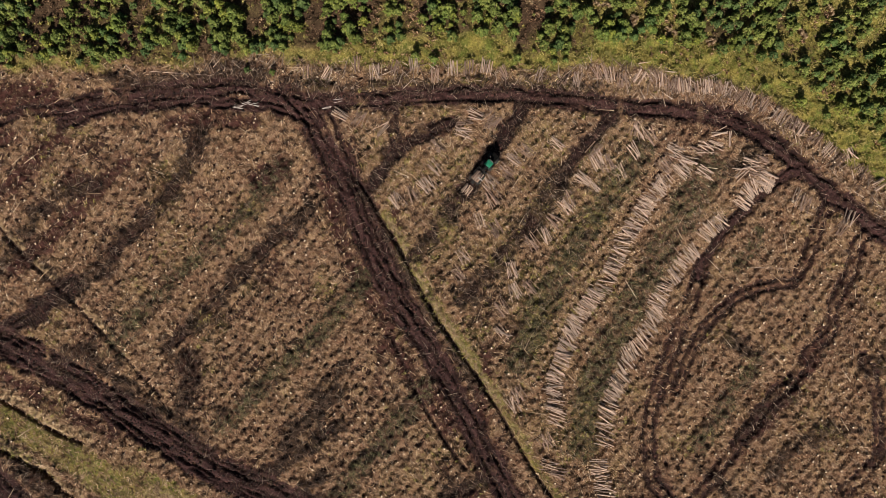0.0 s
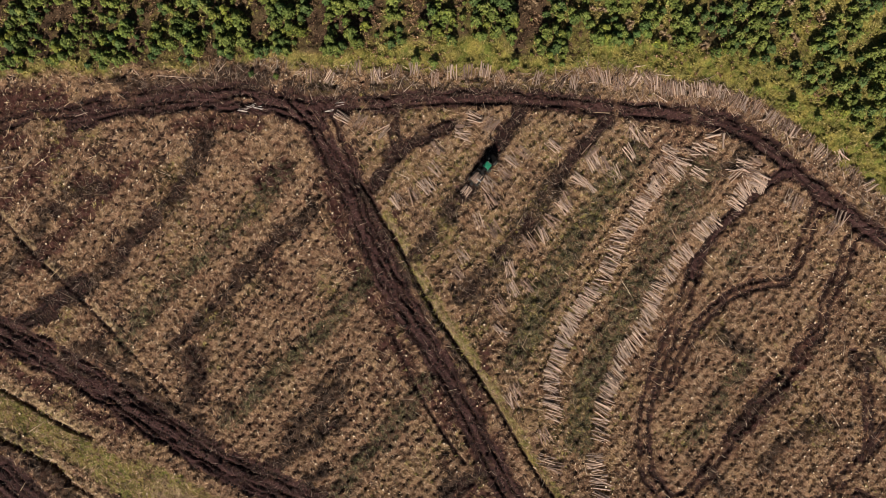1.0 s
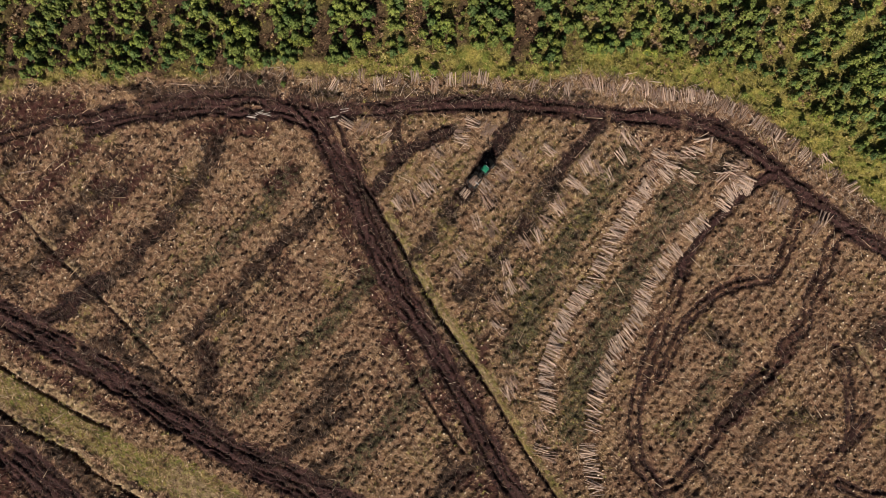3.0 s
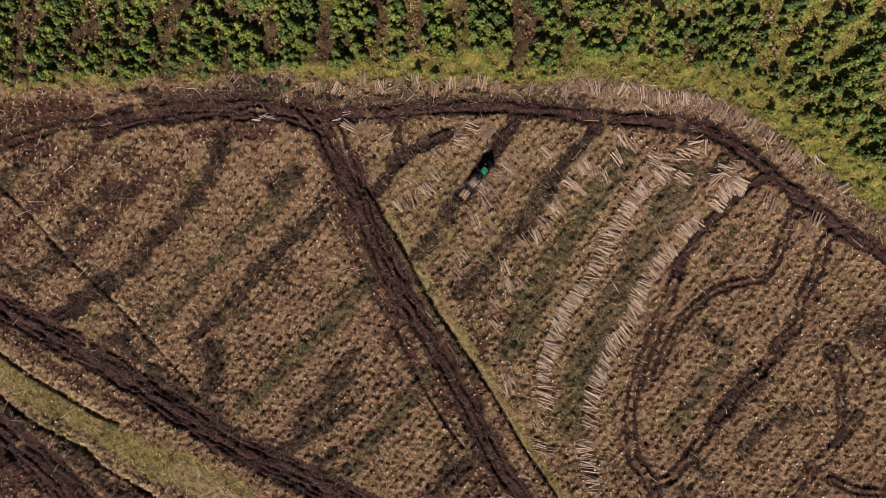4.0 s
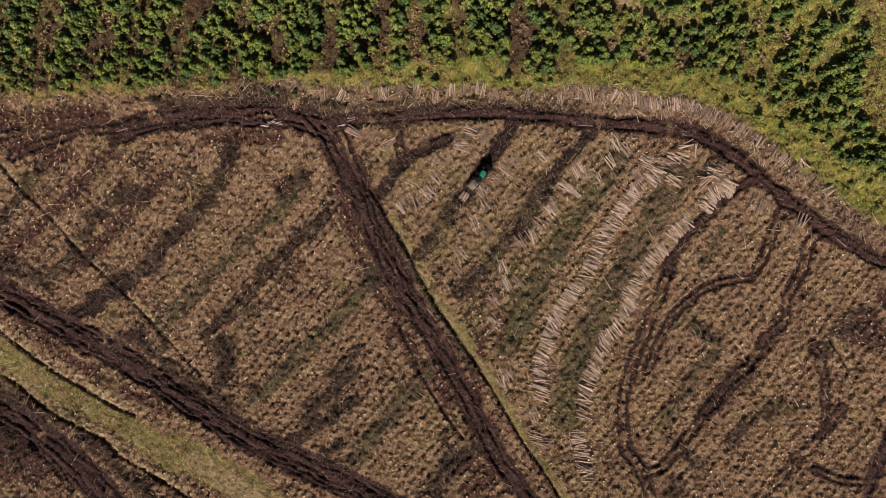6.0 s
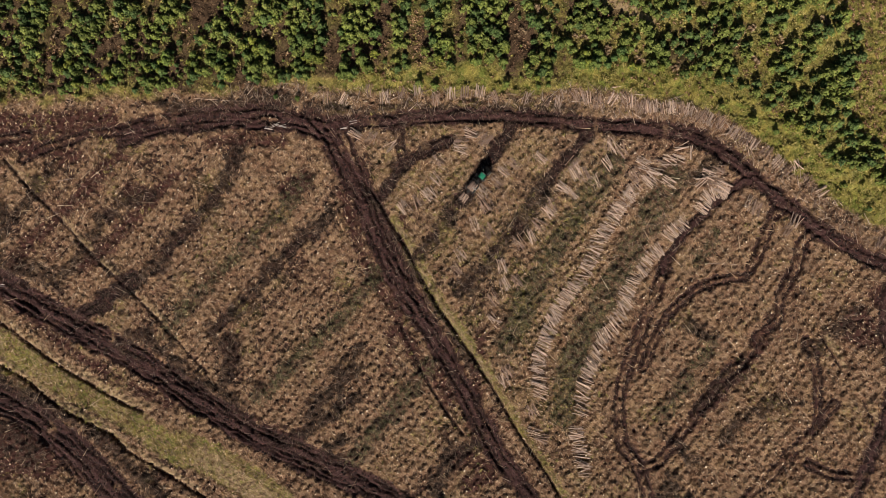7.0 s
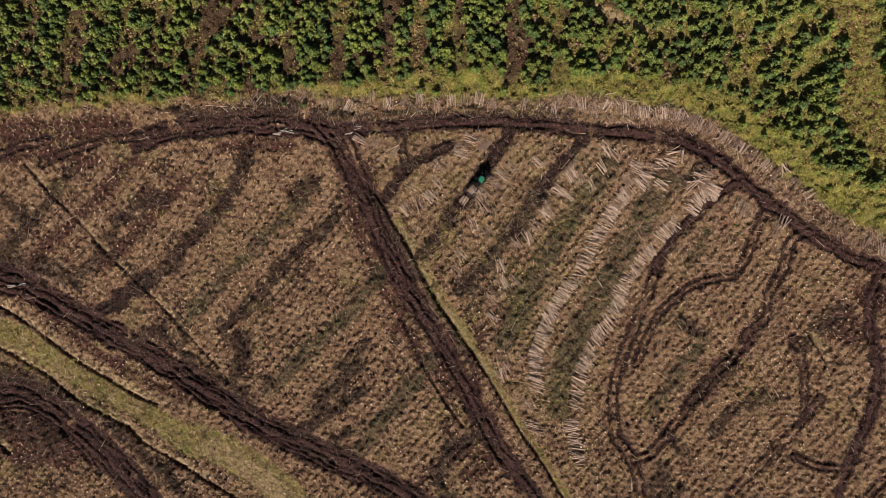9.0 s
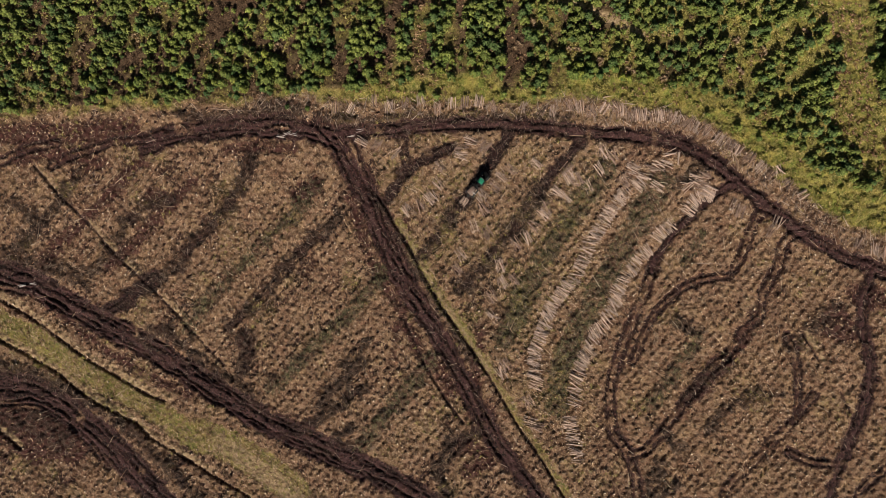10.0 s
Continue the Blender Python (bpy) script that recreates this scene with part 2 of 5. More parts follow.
# Wheel tracks: line, half gauge, half width of the mud, depth
TRACKS = [
    ([(-66.5, 24.9), (-60.0, 26.6), (-53.6, 27.5), (-44.7, 28.1), (-35.8, 28.5), (-28.3, 26.5), (-23.2, 25.7), (-17.0, 26.3), (-10.7, 26.6), (-4.5, 27.1), (1.7, 27.3), (7.9, 27.2), (14.1, 27.3), (20.2, 27.0), (26.3, 25.7)], 0.9, 1.75, 0.5),
    ([(26.3, 25.7), (33.6, 25.1), (40.9, 24.4), (50.5, 23.0), (56.5, 19.9), (62.6, 15.4), (67.6, 11.0), (74.9, 5.1), (80.9, 1.0), (86.9, -2.0), (95.1, -5.3), (103.7, -8.7)], 0.95, 1.75, 0.5),
    ([(-67.2, 22.4), (-60.1, 24.5), (-52.4, 25.5), (-43.5, 26.2), (-35.9, 25.6), (-29.5, 25.3), (-23.3, 22.5)], 0.5, 1.2, 0.45),
    ([(-108.5, 17.2), (-100.5, 20.1), (-94.5, 22.9), (-87.3, 24.3)], 0.8, 1.5, 0.3), ([(-88.7, 19.3), (-80.8, 22.3), (-73.6, 24.3), (-66.3, 24.9)], 0.75, 1.4, 0.3),
    ([(-27.0, 27.1), (-23.3, 22.5), (-20.2, 16.5), (-17.1, 10.2), (-14.7, 4.0), (-11.6, -2.9), (-8.5, -8.6), (-5.4, -13.6), (-1.6, -19.3), (2.1, -25.7), (5.2, -31.4), (7.7, -36.4), (11.5, -43.4), (15.9, -49.8), (20.3, -55.8), (24.7, -63.2)], 0.95, 2.2, 0.5),
    ([(-21.7, 25.8), (-19.5, 20.8), (-16.5, 14.0), (-13.4, 8.3), (-10.9, 2.7)], 0.7, 1.6, 0.35),
    ([(-109.2, -0.7), (-101.4, -4.4), (-93.6, -7.2), (-87.1, -11.1), (-79.3, -15.6), (-71.6, -20.1), (-63.8, -24.2), (-57.4, -28.9), (-49.7, -33.3), (-42.0, -38.5), (-34.3, -41.6), (-27.9, -44.4), (-19.0, -48.9), (-11.4, -52.7), (-3.7, -57.1)], 1.0, 2.9, 0.55),
    ([(-106.8, -7.2), (-101.5, -7.9), (-93.6, -9.8), (-87.1, -13.0), (-79.4, -17.3)], 0.8, 1.7, 0.4),
    ([(-110.4, -32.0), (-102.3, -30.9), (-94.4, -32.2), (-87.9, -35.8), (-81.4, -40.6), (-74.9, -46.8), (-69.8, -52.7), (-63.4, -59.2)], 1.0, 3.3, 0.5),
    ([(-110.6, -35.9), (-102.5, -35.1), (-94.5, -34.8), (-87.9, -38.1), (-82.8, -43.0), (-77.7, -50.1)], 0.5, 1.4, 0.4),
    ([(93.5, -3.8), (91.4, -7.5), (90.1, -12.4), (90.9, -19.8), (92.2, -25.9), (91.8, -32.1), (89.5, -39.6), (86.7, -45.9), (85.0, -52.2), (83.9, -59.8)], 0.8, 1.5, 0.46),
    ([(62.7, 14.0), (56.8, 10.4), (52.0, 5.5), (47.8, 0.6), (45.4, -4.9)], 0.85, 1.25, 0.46),
    ([(45.4, -4.9), (43.6, -9.9), (41.2, -16.1), (38.8, -22.4), (37.0, -28.7), (36.4, -35.0), (37.1, -40.7), (40.2, -45.1), (42.1, -51.4), (42.8, -60.4)], 0.95, 1.7, 0.4),
    ([(61.8, -6.0), (55.8, -6.8), (50.9, -9.5), (46.7, -13.4), (43.7, -18.6), (41.3, -24.9)], 0.7, 1.1, 0.3),
    ([(70.6, 9.1), (68.2, 7.2), (66.5, 4.2), (65.3, -0.1), (63.0, -4.4)], 0.85, 1.3, 0.3),
    ([(78.5, 3.5), (74.9, 2.6), (73.2, -0.1), (72.0, -5.0), (69.1, -9.9), (68.6, -14.9), (64.4, -18.6), (62.1, -22.9), (57.2, -27.3), (53.6, -32.4), (50.0, -37.4), (45.1, -43.8), (41.2, -45.8)], 0.85, 1.4, 0.35),
    ([(80.3, -32.2), (75.6, -38.5), (70.9, -43.5), (66.1, -48.6), (62.5, -52.5), (60.1, -58.8)], 0.85, 1.4, 0.35),
    ([(75.1, -44.8), (79.4, -46.6), (86.7, -47.4)], 0.7, 1.3, 0.35),
    ([(74.7, -19.2), (76.4, -24.8), (77.0, -32.2), (76.6, -37.8)], 0.7, 1.1, 0.3),
    ([(-9.0, 25.6), (-8.9, 21.4), (-8.0, 18.3)], 0.75, 1.2, 0.35),
    ([(1.1, 22.2), (-3.3, 20.4), (-8.0, 17.6), (-11.1, 13.7), (-12.1, 11.2)], 0.85, 1.3, 0.45),
    ([(13.8, 25.3), (11.6, 21.2), (8.5, 16.9), (5.6, 12.8), (3.9, 10.4)], 0.9, 1.5, 0.46),
    ([(30.6, 24.3), (26.7, 19.8), (23.3, 16.4), (20.8, 12.5)], 0.85, 1.2, 0.45),
    ([(-65.3, -5.7), (-70.7, -9.8), (-74.7, -13.0), (-78.0, -15.0)], 0.8, 1.8, 0.46),
    ([(-93.6, -9.0), (-79.4, -17.8), (-63.9, -26.6), (-49.8, -35.8), (-34.4, -44.1), (-19.0, -51.3)], 0.4, 1.0, 0.45),
    ([(-87.0, -8.9), (-71.5, -17.5), (-57.4, -26.0), (-42.0, -35.5)], 0.4, 0.9, 0.45),
    ([(-17.7, 17.7), (-13.4, 7.7), (-8.7, -3.6), (-3.5, -13.0)], 0.4, 0.9, 0.45),
    ([(99.9, -45.8), (95.1, -48.9), (91.6, -52.4), (89.3, -57.2)], 0.8, 1.3, 0.35),
]
# Mats of cut branches: line, half width
MATS = [
    ([(5.6, 12.8), (1.6, 7.0), (-2.1, 2.0), (-5.3, -1.1)], 1.6), ([(20.8, 12.5), (16.5, 6.1), (12.8, 1.4), (7.8, -4.9), (3.4, -9.2)], 2.0),
    ([(35.5, 17.3), (30.7, 11.2), (26.4, 5.0), (20.9, -3.6), (16.5, -12.4), (13.4, -19.9)], 2.4), ([(47.1, 14.7), (41.7, 4.9), (36.9, -3.7), (32.6, -11.1), (28.3, -19.9), (25.2, -28.7), (24.6, -35.1)], 2.6),
    ([(55.7, 2.4), (52.7, -2.5)], 1.2), ([(-42.3, 21.1), (-44.9, 15.4), (-49.5, 8.6), (-54.8, 3.5), (-60.8, -3.4), (-67.1, -8.3)], 1.7),
    ([(-23.5, 7.2), (-28.6, 2.8), (-35.0, -3.5), (-40.3, -9.8), (-45.5, -14.9), (-48.8, -17.5)], 1.6), ([(-17.4, -20.0), (-22.6, -26.4), (-18.8, -25.1), (-29.1, -35.4)], 1.2),
    ([(-18.8, -31.5), (-25.3, -35.4), (-30.4, -39.5), (-34.3, -41.2)], 1.7), ([(-61.0, 11.8), (-67.6, 9.0), (-72.2, 6.2)], 1.4), ([(-82.3, 17.0), (-85.7, 12.0), (-91.8, 5.6), (-97.3, 0.5)], 1.4),
    ([(-70.9, 7.4), (-73.6, 1.7), (-81.7, -7.2)], 1.3), ([(-45.6, -18.8), (-44.4, -23.9), (-46.4, -27.8)], 2.0), ([(-28.4, 14.1), (-33.6, 7.8), (-40.1, 1.6), (-46.6, -4.7), (-53.2, -11.1), (-58.5, -17.5)], 1.5),
    ([(-13.5, -4.8), (-18.6, -11.1), (-25.0, -17.5), (-32.8, -25.1), (-39.3, -31.6)], 1.5), ([(-3.5, -25.0), (-8.6, -31.4), (-13.8, -37.9), (-19.0, -44.3)], 1.6), ([(54.7, -20.5), (51.7, -24.8), (48.7, -29.9), (45.1, -34.9)], 1.3),
    ([(62.1, -24.8), (57.3, -28.6), (53.0, -33.0)], 1.3), ([(67.0, -32.3), (62.2, -35.4), (57.4, -39.9)], 1.3), ([(84.7, -12.4), (80.1, -17.3), (75.3, -21.0)], 1.5),
    ([(55.5, 17.1), (50.7, 14.1), (44.7, 13.5)], 1.2), ([(-58.7, -25.2), (-52.2, -27.8), (-45.8, -31.6), (-42.0, -35.5)], 1.6), ([(-65.1, -23.3), (-69.0, -20.1), (-62.4, -17.5)], 1.2),
    ([(-21.5, -40.5), (-29.2, -45.7), (-18.9, -43.1)], 1.0), ([(7.1, -40.3), (1.4, -44.2), (-1.2, -49.3), (0.1, -54.5)], 2.0), ([(-58.7, 30.0), (-53.6, 29.9), (-45.9, 29.6), (-38.3, 30.4), (-32.0, 29.7)], 1.2),
    ([(-68.6, -4.7), (-73.7, -2.1), (-76.2, 1.7)], 1.2), ([(-107.5, -25.4), (-96.9, -28.0), (-86.4, -31.9), (-76.0, -37.3), (-68.3, -44.1)], 1.8), ([(-106.7, -39.2), (-96.0, -39.8), (-88.1, -43.0)], 3.2), ([(-27.0, 29.3), (-16.9, 28.6), (-5.7, 29.1), (6.7, 28.8), (19.0, 28.9), (26.3, 27.7)], 0.9), ([(-101.3, -1.4), (-90.8, -3.4), (-80.4, -7.2)], 1.6), ([(-103.4, 12.1), (-95.6, 9.5), (-91.8, 5.6)], 1.3), ([(-89.1, -31.9), (-83.8, -33.1), (-76.0, -37.7), (-68.3, -44.8), (-60.6, -52.6), (-56.7, -56.5)], 1.4), ([(50.2, -52.6), (45.2, -55.2), (47.6, -47.5)], 1.4),
    ([(-40.2, 32.4), (-36.4, 32.1), (-32.6, 31.3)], 1.0), ([(63.7, -33.3), (68.3, -32.4), (72.9, -32.2)], 0.8), ([(-15.3, 11.5), (-10.9, 3.7), (-6.5, -3.6), (-2.0, -11.8), (3.0, -20.0), (6.8, -26.3)], 0.7), ([(44.9, -38.1), (48.3, -40.7), (51.6, -44.0)], 1.0), ([(50.4, -16.1), (54.1, -18.6), (55.9, -18.0)], 1.0), ([(56.1, -29.8), (59.1, -27.3), (63.3, -26.0)], 0.9), ([(-62.4, -19.1), (-56.7, -23.7), (-49.6, -28.0), (-44.5, -31.6)], 1.3),
]
# Reddish churned peat and bracken litter
REDS = [([(-96.2, -8.8), (-87.2, -15.0), (-76.9, -23.0), (-66.6, -28.9), (-58.2, -33.0)], 0.7), ([(7.8, -19.9), (6.5, -31.4), (10.3, -37.7)], 1.0), ([(-9.2, -16.2), (-6.1, -22.5), (-3.6, -26.9)], 0.8), ([(3.9, -44.1), (9.0, -46.7), (5.2, -49.9)], 1.8), ([(-97.3, -38.5), (-98.7, -42.4), (-93.5, -46.3)], 3.0),
        ([(83.6, -16.1), (87.3, -18.5), (84.8, -14.9)], 2.5), ([(89.5, -9.9), (94.2, -11.2)], 2.5), ([(-28.4, 14.1), (-32.2, 12.8)], 1.5), ([(-100.3, 26.0), (-92.4, 26.2), (-80.7, 26.5), (-70.3, 27.2)], 2.4),
        ([(-65.5, 12.5), (-61.7, 11.8)], 1.2), ([(-8.4, 6.4), (-11.1, -20.0), (-12.4, -25.1)], 0.3), ([(-20.9, 14.0), (-18.5, 2.7), (-12.3, -9.9), (-6.0, -21.2)], 1.0), ([(-43.3, -35.5), (-34.3, -39.3)], 1.2), ([(3.4, -27.6), (7.7, -37.7), (12.8, -45.3)], 2.2), ([(-2.3, -25.0), (1.5, -32.7)], 1.5), ([(-96.5, 20.9), (-87.4, 21.5), (-77.0, 19.5)], 1.6), ([(-68.0, 19.4), (-74.6, 13.1), (-82.6, 5.6), (-90.7, -2.1)], 1.5), ([(-56.5, 14.9), (-65.7, 6.1), (-75.1, -3.4)], 1.3), ([(-33.4, 22.2), (-39.7, 22.9), (-48.6, 22.7)], 1.0), ([(-102.7, -41.1), (-94.8, -44.4), (-85.5, -46.3)], 3.0), ([(-101.7, -38.5), (-93.4, -39.9), (-85.0, -43.4)], 3.0), ([(66.8, -14.9), (62.1, -24.8), (52.4, -34.9)], 1.2)]
# Open drains: line, half width, depth
DRAINS = [
    ([(-16.5, 14.0), (-12.1, 7.5), (-10.9, 5.2), (-7.8, 0.2), (-4.7, -6.1), (-1.6, -11.5), (1.5, -16.2), (5.3, -21.8), (9.0, -27.5), (12.8, -33.9), (16.5, -40.2), (20.9, -46.5), (24.7, -52.9), (27.8, -58.0)], 0.3, 0.75),
    ([(-108.1, -7.2), (-101.6, -11.3), (-95.1, -15.1), (-88.7, -19.8), (-82.2, -24.7), (-75.8, -28.5), (-69.3, -32.4), (-64.1, -34.6)], 0.34, 0.7),
    ([(-108.5, -16.9), (-102.0, -20.7), (-95.4, -24.2), (-88.9, -28.2), (-82.5, -33.1), (-76.0, -37.0), (-70.8, -39.8), (-66.9, -43.5), (-60.5, -47.1), (-54.0, -51.2), (-46.3, -55.8), (-39.8, -60.2)], 0.34, 0.7),
    ([(-92.7, 19.0), (-87.0, 12.6), (-80.7, 6.2), (-73.7, -1.5), (-67.1, -7.9), (-61.0, -14.3), (-55.9, -20.1), (-50.2, -25.9)], 0.3, 0.22),
    ([(-9.2, -15.5), (-6.1, -22.5), (-3.6, -27.6), (0.2, -33.9), (4.0, -39.0)], 0.35, 0.35), ([(86.1, -31.5), (89.5, -38.4)], 0.3, 0.3), ([(77.7, -18.6), (81.4, -24.7)], 0.3, 0.3),
    ([(-106.6, -38.5), (-102.7, -41.8), (-98.2, -45.7)], 0.4, 0.5),
]
# Grassy strips: line, half width
STRIPS = [
    ([(-10.2, 5.8), (-6.9, 0.2), (-3.8, -5.8), (-0.7, -11.1), (2.5, -15.9), (6.3, -21.5), (10.0, -27.3)], 1.2), ([(10.0, -27.3), (13.8, -33.6), (17.5, -39.9), (21.8, -46.3), (26.6, -54.2)], 0.8),
    ([(-108.4, -13.0), (-101.8, -16.3), (-94.0, -20.2), (-86.2, -25.3), (-78.4, -29.9), (-70.6, -33.7), (-62.9, -38.9), (-55.2, -44.0)], 2.7), ([(-55.1, -42.1), (-47.4, -45.9), (-40.9, -49.7), (-34.5, -54.9)], 3.6), ([(-108.6, -18.9), (-102.0, -20.2), (-88.9, -27.3), (-76.0, -36.0), (-68.2, -41.5)], 0.6),
    ([(-94.2, -25.4), (-86.3, -29.2), (-76.0, -35.7)], 0.5),
]
# Bleached banks beside the drains: line, half width
LIPS = [([(-108.1, -5.6), (-101.6, -9.9), (-95.1, -13.7), (-88.6, -18.3), (-82.2, -23.2), (-75.7, -27.1), (-69.3, -31.0), (-62.8, -33.5)], 0.75), ([(-108.5, -15.6), (-101.9, -19.5), (-95.4, -23.0), (-88.9, -26.9), (-82.4, -31.8), (-76.0, -35.7), (-70.8, -38.5), (-66.9, -42.2), (-60.4, -46.0), (-54.0, -50.1)], 0.6),
        ([(-91.4, 18.4), (-88.2, 14.8)], 0.6), ([(-80.0, 6.2), (-74.3, 0.4)], 0.5), ([(-71.8, -2.4), (-67.6, -6.2)], 0.5), ([(-63.5, -10.5), (-60.0, -14.3)], 0.6), ([(-10.1, 6.2), (-7.0, 0.7), (-3.8, -5.6), (-0.7, -11.0), (2.4, -15.7), (6.2, -21.3), (9.9, -27.0)], 0.35), ([(-102.7, -40.7), (-98.1, -44.7)], 0.7), ([(-51.2, -44.0), (-44.8, -48.5), (-38.4, -53.0), (-34.6, -56.2)], 2.0),
        ([(21.4, 56.0), (26.2, 53.8), (32.3, 51.0), (39.5, 47.8), (42.6, 46.0)], 0.9), ([(78.6, -18.3), (82.4, -24.5)], 0.5), ([(87.1, -31.3), (90.5, -38.1)], 0.4)]
EDGE = [(-140.1, 27.1), (-100.2, 29.6), (-87.1, 30.6), (-74.1, 31.2), (-62.5, 31.6), (-56.1, 32.3), (-45.9, 32.2), (-38.3, 33.6), (-30.7, 33.7), (-23.2, 32.1), (-10.7, 32.0), (1.7, 31.7), (14.1, 31.1), (20.2, 30.7), (26.3, 33.0), (32.4, 31.9), (38.5, 30.9), (50.5, 28.9), (57.8, 26.0), (65.0, 20.4), (74.7, 13.0), (80.8, 8.1), (88.0, 3.9), (94.9, 2.2), (122.2, -0.3)]
EDGE_X, EDGE_Y = np.array(EDGE).T


def edge_y(x):
    """The forest's southern edge at x."""
    return np.interp(x, EDGE_X, EDGE_Y)


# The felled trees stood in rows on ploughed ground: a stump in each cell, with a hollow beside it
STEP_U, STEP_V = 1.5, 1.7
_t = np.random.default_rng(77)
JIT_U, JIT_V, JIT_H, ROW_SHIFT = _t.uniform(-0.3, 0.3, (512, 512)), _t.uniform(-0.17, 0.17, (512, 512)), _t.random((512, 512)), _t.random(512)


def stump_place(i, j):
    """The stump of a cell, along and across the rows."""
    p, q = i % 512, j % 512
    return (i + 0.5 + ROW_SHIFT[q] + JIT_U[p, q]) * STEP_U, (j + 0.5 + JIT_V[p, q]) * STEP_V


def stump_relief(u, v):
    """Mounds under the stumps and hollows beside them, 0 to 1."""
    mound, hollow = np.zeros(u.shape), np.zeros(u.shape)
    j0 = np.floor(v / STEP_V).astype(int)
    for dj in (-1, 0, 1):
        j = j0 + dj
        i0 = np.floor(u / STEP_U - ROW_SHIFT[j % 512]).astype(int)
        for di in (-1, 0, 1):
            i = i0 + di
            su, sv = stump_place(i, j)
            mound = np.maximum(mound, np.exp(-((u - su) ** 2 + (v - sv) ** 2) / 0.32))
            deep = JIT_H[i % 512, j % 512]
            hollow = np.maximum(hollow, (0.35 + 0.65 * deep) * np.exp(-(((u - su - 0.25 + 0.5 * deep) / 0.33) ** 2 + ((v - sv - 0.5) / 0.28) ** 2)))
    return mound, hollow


# ---- the ground: one sheet, fine where the place is, coarse towards the horizon ----
X0, X1, Y0, Y1 = -108.6, 102.9, -62.4, 64.2


def graded(inner):
    out = np.cumsum(0.6 * 1.55 ** np.arange(19))
    return np.concatenate([inner[0] - out[::-1], inner, inner[-1] + out])


gx = graded(np.linspace(X0, X1, 815))
gy = graded(np.concatenate([np.arange(Y0, 33.0, 0.245), np.linspace(33.0, Y1, 68)]))
GX, GY = np.meshgrid(gx, gy)
u = GX * ALONG[0] + GY * ALONG[1]
v = GX * ACROSS[0] + GY * ACROSS[1]
north = step(-0.8, 1.6, GY - edge_y(GX) + (fbm(GX, GY, 3.0, 3) - 0.5) * 3.0)
mud, brash, green, red = (np.zeros(GX.shape) for _ in range(4))
H = (fbm(GX, GY, 30.0, 11) - 0.5) * 0.7 + (fbm(GX, GY, 4.0, 15) - 0.5) * 0.45
tussock = step(0.28, 0.72, fbm(GX, GY, 1.15, 21, 2))
wob = (fbm(GX, GY, 2.2, 25) - 0.5)
churn = (fbm(GX, GY, 1.0, 31, 3) - 0.5)
groove = np.zeros(GX.shape)
dried = np.zeros(GX.shape)
rack = np.zeros(GX.shape)
RACKS = (20, 21, 22, 23, 24)                       # short tracks lined with branches
for n, (line, gauge, half, depth) in enumerate(TRACKS):
    d = line_distance(GX, GY, line, 6.0)
    run = math.atan2(line[-1][1] - line[0][1], line[-1][0] - line[0][0])
    along = GX * math.cos(run) + GY * math.sin(run)
    streak = 0.6 * vnoise(d, along * 0.14, 0.5, 70 + n) + 0.4 * vnoise(d, along * 0.2, 0.28, 110 + n)
    a = np.abs(d + wob * (1.4 if depth >= 0.45 else 0.8))
    fade = 0.2 + 1.15 * fbm(GX, GY, 3.5, 35, 2)
    rut = np.exp(-((a - gauge) / 0.32) ** 2) - 0.45 * np.exp(-((a - gauge - 0.6) / 0.28) ** 2) - 0.35 * np.exp(-(a / 0.3) ** 2)
    inside = step(half + 0.5, half - 0.4, a + churn * 1.3)
    if n in RACKS:
        rack = np.maximum(rack, step(half + 0.9, half - 0.2, a + churn * 1.5))
    groove = np.maximum(groove, 0) + depth * (1.0 if depth >= 0.45 else 0.95) * fade * rut * step(half + 1.2, half, a)
    if depth >= 0.45:
        groove = groove - (streak - 0.5) * 0.95 * inside
        m = inside * step(0.0, 0.3, fade - 0.2)
    else:
        m = 0.95 * step(0.70, 0.28, np.abs(a - gauge) + churn * 1.0) * step(0.05, 0.42, fbm(GX, GY, 2.6, 56, 2) + 0.18 * (streak - 0.5))
        red = np.maximum(red, 0.7 * inside * step(0.36, 0.58, 0.5 * streak + 0.5 * fbm(GX, GY, 0.9, 58, 2)))
    mud = np.maximum(mud, m)
    dried = np.maximum(dried, (0.2 if n in RACKS else 0.9 if depth >= 0.45 else 0.45) * inside * np.maximum(step(0.44, 0.64, streak) * 0.9, np.exp(-(a / 0.42) ** 2) * (0.35 + 0.6 * streak)) * (1 - np.exp(-((a - gauge) / 0.25) ** 2)))
for line, half in [MATS[k] for k in (0, 1, 5, 6, 8, 9, 12, 17, 21, 24)]:
    a = np.abs(line_distance(GX, GY, line, 6.0) + wob * 1.4)
    rut = np.exp(-((a - 0.95) / 0.36) ** 2) - 0.4 * np.exp(-((a - 1.6) / 0.3) ** 2)
    groove = groove + 0.32 * rut * step(3.0, 2.0, a) * step(0.25, 0.6, vnoise(GX, GY, 4.0, 36))
    mud = np.maximum(mud, 0.85 * step(1.9, 0.7, a + churn * 2.4) * step(0.38, 0.62, fbm(GX, GY, 2.5, 38)))
for line, half in MATS:
    a = np.abs(line_distance(GX, GY, line, 7.0)) + churn * 2.4 + wob * 2.6
    brash = np.maximum(brash, step(half * 0.88 + 0.9, half * 0.88 - 0.5, a) * (0.75 + 0.25 * step(0.3, 0.55, fbm(GX, GY, 3.0, 55))))
fresh = np.zeros(GX.shape)
for line, half in [MATS[k] for k in (2, 3, 4, 13, 14, 15, 16)]:
    fresh = np.maximum(fresh, step(half + 1.5, half - 0.5, np.abs(line_distance(GX, GY, line, 7.0))))
